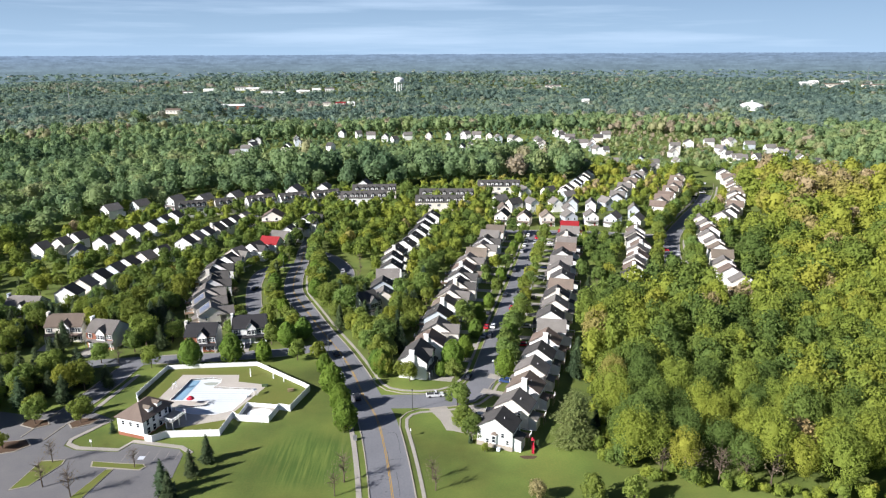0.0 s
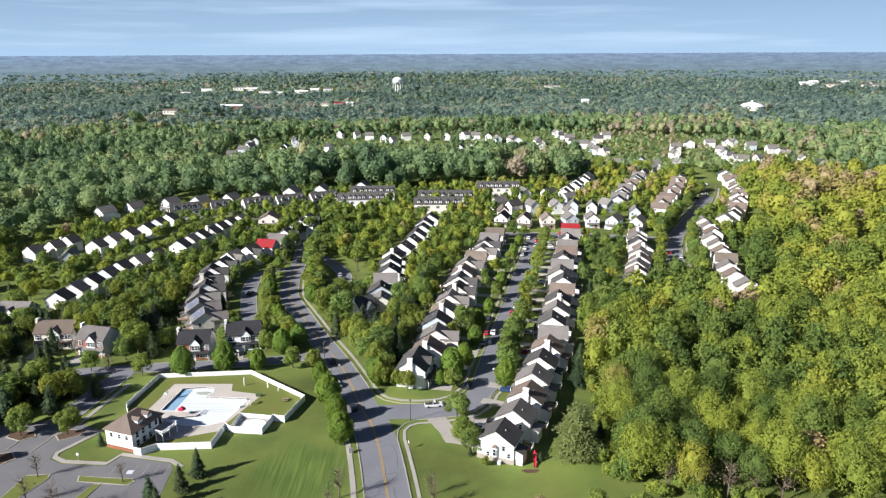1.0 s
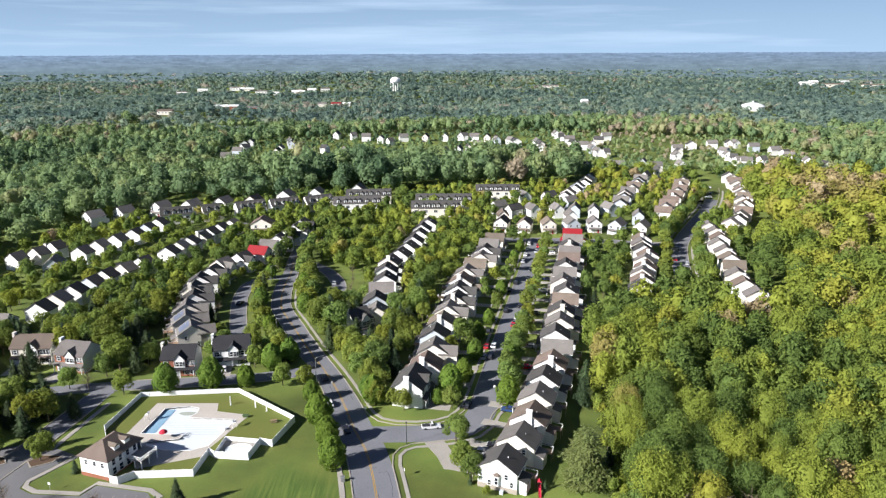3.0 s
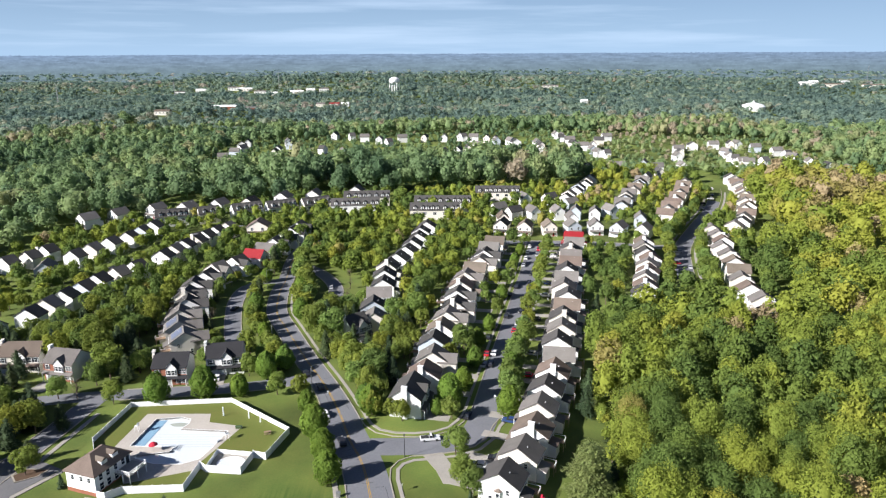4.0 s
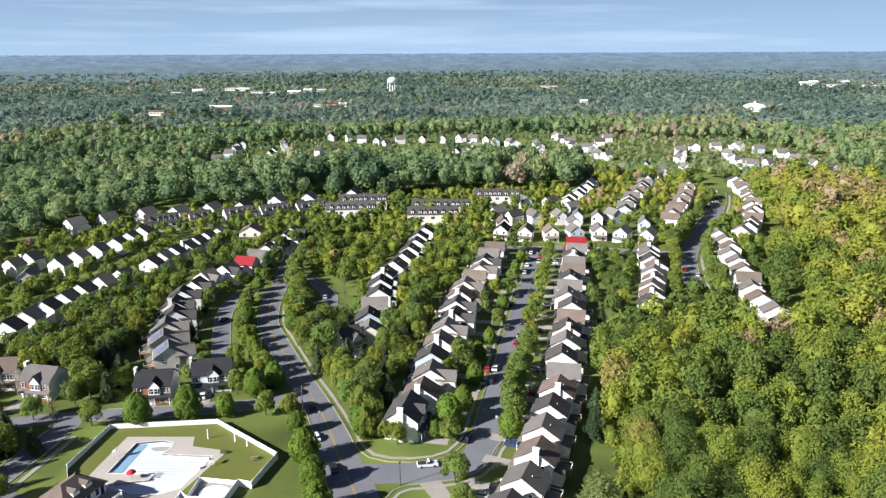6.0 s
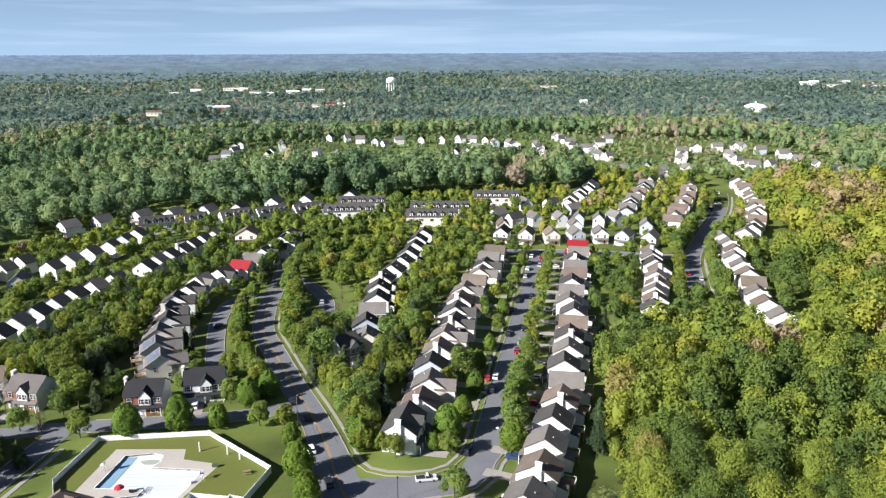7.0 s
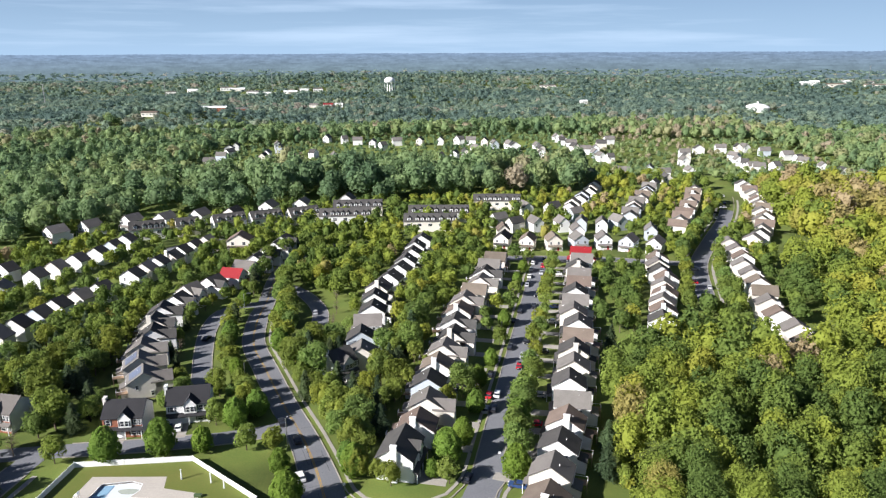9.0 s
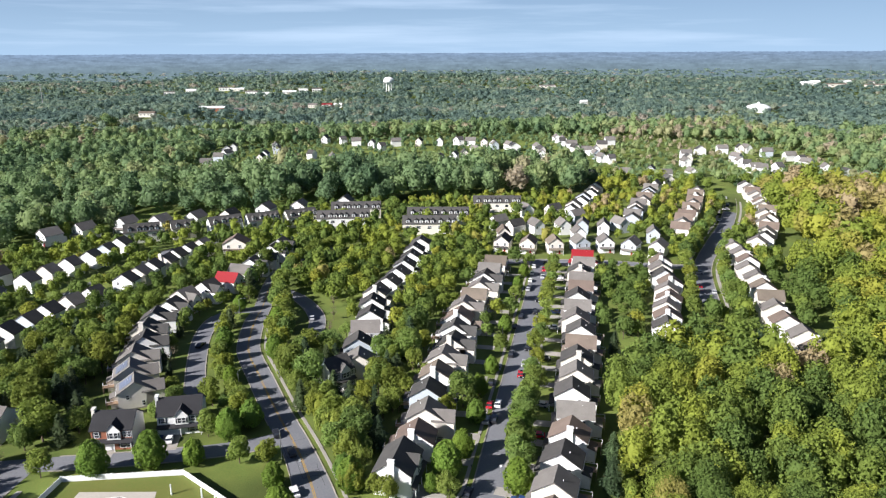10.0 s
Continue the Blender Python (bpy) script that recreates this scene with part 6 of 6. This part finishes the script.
def build_mass(name, label, places, templates, mat, shift=0.0):
    """Many crowns joined into one mesh; each crown gets its own tint."""
    V, F, T, k = [], [], [], 0
    for x, y, z, s, tall, turn in places:
        v, f = templates[wrs.randrange(len(templates))]
        c, q = math.cos(turn), math.sin(turn)
        V.append(np.column_stack([(v[:, 0] * c - v[:, 1] * q) * s + x, (v[:, 0] * q + v[:, 1] * c) * s + y, v[:, 2] * s * tall + z]))
        F.append(f + k)
        T.append(np.full(len(v), min(1.0, max(0.0, wrs.gauss(0.37, 0.22) + 0.22 * noise.noise((x / 45, y / 45, 2)) + 0.42 * noise.noise((x / 170, y / 140, 8)) + (0.4 * noise.noise((x / 520, y / 260, 5)) if y > 600 else 0) + bias(x, y) + shift))))
        k += len(v)
    V, F = np.concatenate(V), np.concatenate(F)
    me = bpy.data.meshes.new(name)
    me.vertices.add(len(V))
    me.vertices.foreach_set("co", V.astype(np.float32).ravel())
    me.loops.add(F.size)
    me.loops.foreach_set("vertex_index", F.astype(np.int32).ravel())
    me.polygons.add(len(F))
    me.polygons.foreach_set("loop_start", np.arange(0, F.size, 3, dtype=np.int32))
    me.update(calc_edges=True)
    a = me.attributes.new("tint", "FLOAT", "POINT")
    a.data.foreach_set("value", np.concatenate(T).astype(np.float32))
    me.materials.append(mat)
    me.shade_smooth()
    return tagged(new(name, me), label, "trees", kind="stuff")


def scatter(test, box, spacing, rs, scale, tall=(0.85, 1.15)):
    out, cells = [], {}
    n = int((box[1] - box[0]) * (box[3] - box[2]) / spacing ** 2 * 2.2)
    for _ in range(n):
        x, y = rs.uniform(box[0], box[1]), rs.uniform(box[2], box[3])
        c = (int(x // spacing), int(y // spacing))
        if any((x - a) ** 2 + (y - b) ** 2 < (0.8 * spacing) ** 2 for i in (-1, 0, 1) for j in (-1, 0, 1) for a, b in cells.get((c[0] + i, c[1] + j), ())):
            continue
        if test(x, y):
            cells.setdefault(c, []).append((x, y))
            out.append((x, y, terrain(x, y) - 0.3, rs.uniform(*scale), rs.uniform(*tall), rs.uniform(0, 6.28)))
    return out


def in_view(x, y, margin=0.05):
    return y > 0 and abs(x) / (y + 40) < 0.63 + margin


FINE = [broad_crown(wrs, 16, 4.9, 4200, 0.25, 38) for _ in range(8)]
LESS = [broad_crown(wrs, 16, 4.9, 1350, 0.42, 30) for _ in range(8)]
WIDE = [broad_crown(wrs, 14, 5.2, 700, 0.58, 26) for _ in range(8)]
HALF = [broad_crown(wrs, 14, 5.2, 330, 0.78, 20) for _ in range(8)]
MIDDLE = [broad_crown(wrs, 14, 5.2, 120, 1.1, 14) for _ in range(8)]
SMALL = [broad_crown(wrs, 14, 5.2, 70, 1.4, 10) for _ in range(8)]
CLUMP = [broad_crown(wrs, 13, 6.2, 76, 1.35, 16) for _ in range(10)]
COARSE = [broad_crown(wrs, 13, 6.4, 34, 2.1, 14) for _ in range(10)]
BLUE = [broad_crown(wrs, 13, 6.6, 0, 1.0) for _ in range(6)]
build_mass("garden_trees", "green and yellow garden trees between the houses", [p for p in belt_places if p[1] < 400], HALF, WOODS, -0.06)
build_mass("farther_garden_trees", "green garden trees between farther houses", [p for p in belt_places if p[1] >= 400], MIDDLE, WOODS, -0.06)
near_wood = scatter(lambda x, y: inside(WOOD_E, x, y) and y < 250 and x < 200, (38, 202, 80, 250), 5.9, wrs, (0.8, 1.12), (1.0, 1.2))
build_mass("near_woods", "dense spring woodland of green and budding trees", [p for p in near_wood if math.hypot(p[0], p[1] - 30) < 175], FINE, WOODS, 0.04)
build_mass("deep_woods", "dense spring woodland behind the wood's edge", [p for p in near_wood if math.hypot(p[0], p[1] - 30) >= 175], LESS, WOODS, 0.03)


shrubs = []
for p, d in along([(48, 222), (46.5, 200), (44, 180), (42, 168), (41, 153), (52, 146.5), (70, 142.5), (110, 136), (170, 124)], step=1.9):
    x, y = p.x + wrs.uniform(-2, 2), p.y + wrs.uniform(-1, 3)
    shrubs.append((x, y, -0.4, wrs.uniform(0.2, 0.42), wrs.uniform(0.7, 1.3), wrs.uniform(0, 6.28)))
build_mass("edge_shrubs", "low budding shrubs along the wood's edge", shrubs, HALF, WOODS, 0.1)


def far_hood(x, y):
    """Clearings with houses among the woods."""
    return 640 < y < 860 - 0.0009 * (x - 80) ** 2 and -225 < x < 360


def wooded(x, y):
    if not in_view(x, y) or inside(HOOD, x, y) or inside(POOL_AREA, x, y):
        return False
    if inside(WOOD_E, x, y):
        return not (y < 250 and x < 200)
    return (y > 500 or x < -190 or (y > 300 and x > 230)) and free(x, y, 3)


def ring(a, b, test):
    return lambda x, y: a <= math.hypot(x, y) + (110 * noise.noise((x / 80, y / 80, 6)) if b > 900 else 0) < b and test(x, y)


# houses among the far trees
for pts, n in (([(-207, 730), (-205, 815)], 5), ([(-160, 744), (-161, 812)], 4), ([(-116, 760), (-94, 750)], 2), ([(-121, 850), (-85, 836), (-53, 800), (-42, 824), (-20, 822)], 7), ([(-24, 738), (-10, 710), (5, 745)], 3), ([(8, 826), (46, 819), (78, 778)], 9),
               ([(17, 749), (38, 771)], 3), ([(99, 777), (105, 746)], 3), ([(128, 826), (137, 785), (153, 731), (160, 722)], 9), ([(160, 766), (181, 813)], 3), ([(125, 657), (180, 668), (208, 654)], 4), ([(168, 603), (190, 648)], 3),
               ([(259, 757), (301, 773), (322, 732), (329, 677), (341, 636)], 11), ([(273, 722), (269, 665), (290, 678)], 6), ([(261, 597), (277, 640)], 3), ([(225, 705), (238, 740)], 3)):
    for k, (p, d) in enumerate(along(pts, count=n)):
        x, y = p.x + rng.uniform(-4, 4), p.y - 30 + rng.uniform(-4, 4)
        m = pose(x, y, terrain(x, y) - 0.2, 0, 0, rng.choice((-90, -70, -110, 180, -90)) + rng.uniform(-12, 12))
        put_house((3, 3, 0, 3, 9, 3, 8, 3, 0)[(k + n) % 9], m @ Matrix.Diagonal((1.02, 1.02, 1.02, 1)), False)
        take(x, y - 10, 4)


GROVE = [(-140, 525), (-30, 545), (25, 522), (112, 556), (120, 628), (-130, 645)]


def lower(places):
    """A tall grove stands behind the terraces, younger trees before the houses east of it."""
    return [(x, y, z, s * (1.12 if inside(GROVE, x, y) else 0.62 if 560 < y < 660 and 118 < x < 370 else 1.0), t * (1.15 if inside(GROVE, x, y) else 1.0), r) for x, y, z, s, t, r in places]


build_mass("middle_woods", "broadleaf woodland round the houses", scatter(ring(0, 430, wooded), (-430, 430, 150, 430), 9.4, wrs, (0.9, 1.35), (0.85, 1.15)), WIDE, WOODS, 0.0)
back = lower(scatter(ring(430, 640, wooded), (-430, 430, 150, 640), 11.0, wrs, (1.05, 1.65), (0.85, 1.15)))
build_mass("back_woods", "tall green broadleaf woodland behind the houses", [p for p in back if p[0] < 125], HALF, WOODS_MID_HAZE)
build_mass("east_woods", "budding yellow-green woodland beyond the eastern rows", [p for p in back if p[0] >= 125], HALF, WOODS)
build_mass("outer_woods", "broadleaf woodland beyond the houses", lower(scatter(ring(640, 1000, lambda x, y: wooded(x, y) and not far_hood(x, y)), (-720, 720, 300, 1000), 10.0, wrs, (0.85, 1.4), (0.8, 1.15))), MIDDLE, WOODS_MID_HAZE)
build_mass("far_garden_trees", "small garden trees between far houses", scatter(lambda x, y: far_hood(x, y) and free(x, y, 2.5), (-260, 400, 600, 880), 9, wrs, (0.36, 0.62)), SMALL, WOODS_MID_HAZE)
build_mass("distant_woods", "distant wooded hills", scatter(ring(1000, 1650, lambda x, y: in_view(x, y) and free(x, y, 4)), (-1200, 1200, 500, 1650), 11.8, wrs, (0.75, 1.45), (0.6, 0.95)), CLUMP, WOODS_FAR_HAZE)
build_mass("farther_woods", "wooded hills far away", scatter(ring(1650, 2750, lambda x, y: in_view(x, y) and free(x, y, 4)), (-1950, 1950, 900, 2750), 15, wrs, (0.95, 1.7), (0.5, 0.8)), COARSE, WOODS_FAR_HAZE)
build_mass("ridge_woods", "scattered green woods beyond the ridge", scatter(ring(2700, 3700, in_view), (-2600, 2600, 1500, 3700), 38, wrs, (1.6, 2.6), (0.3, 0.5)), COARSE, WOODS_FAR_HAZE)
build_mass("horizon_woods", "wooded slopes glowing haze-blue before the horizon", scatter(ring(2700, 4300, in_view), (-3000, 3000, 1500, 4300), 36, wrs, (1.8, 3.0), (0.25, 0.45)), BLUE, BACKDROP)
# ridge walls that give off the painted haze blue themselves
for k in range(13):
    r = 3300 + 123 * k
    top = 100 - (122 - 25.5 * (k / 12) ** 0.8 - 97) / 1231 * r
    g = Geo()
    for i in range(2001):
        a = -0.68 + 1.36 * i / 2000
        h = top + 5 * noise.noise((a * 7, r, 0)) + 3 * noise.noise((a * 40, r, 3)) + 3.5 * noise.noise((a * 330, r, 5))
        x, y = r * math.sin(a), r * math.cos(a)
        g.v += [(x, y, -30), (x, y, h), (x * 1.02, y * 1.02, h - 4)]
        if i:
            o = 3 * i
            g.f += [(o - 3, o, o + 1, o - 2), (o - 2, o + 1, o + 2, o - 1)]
    tagged(part("backdrop", g, BACKDROP), "glowing haze-blue ridge backdrop on the horizon", "distance", kind="structure")
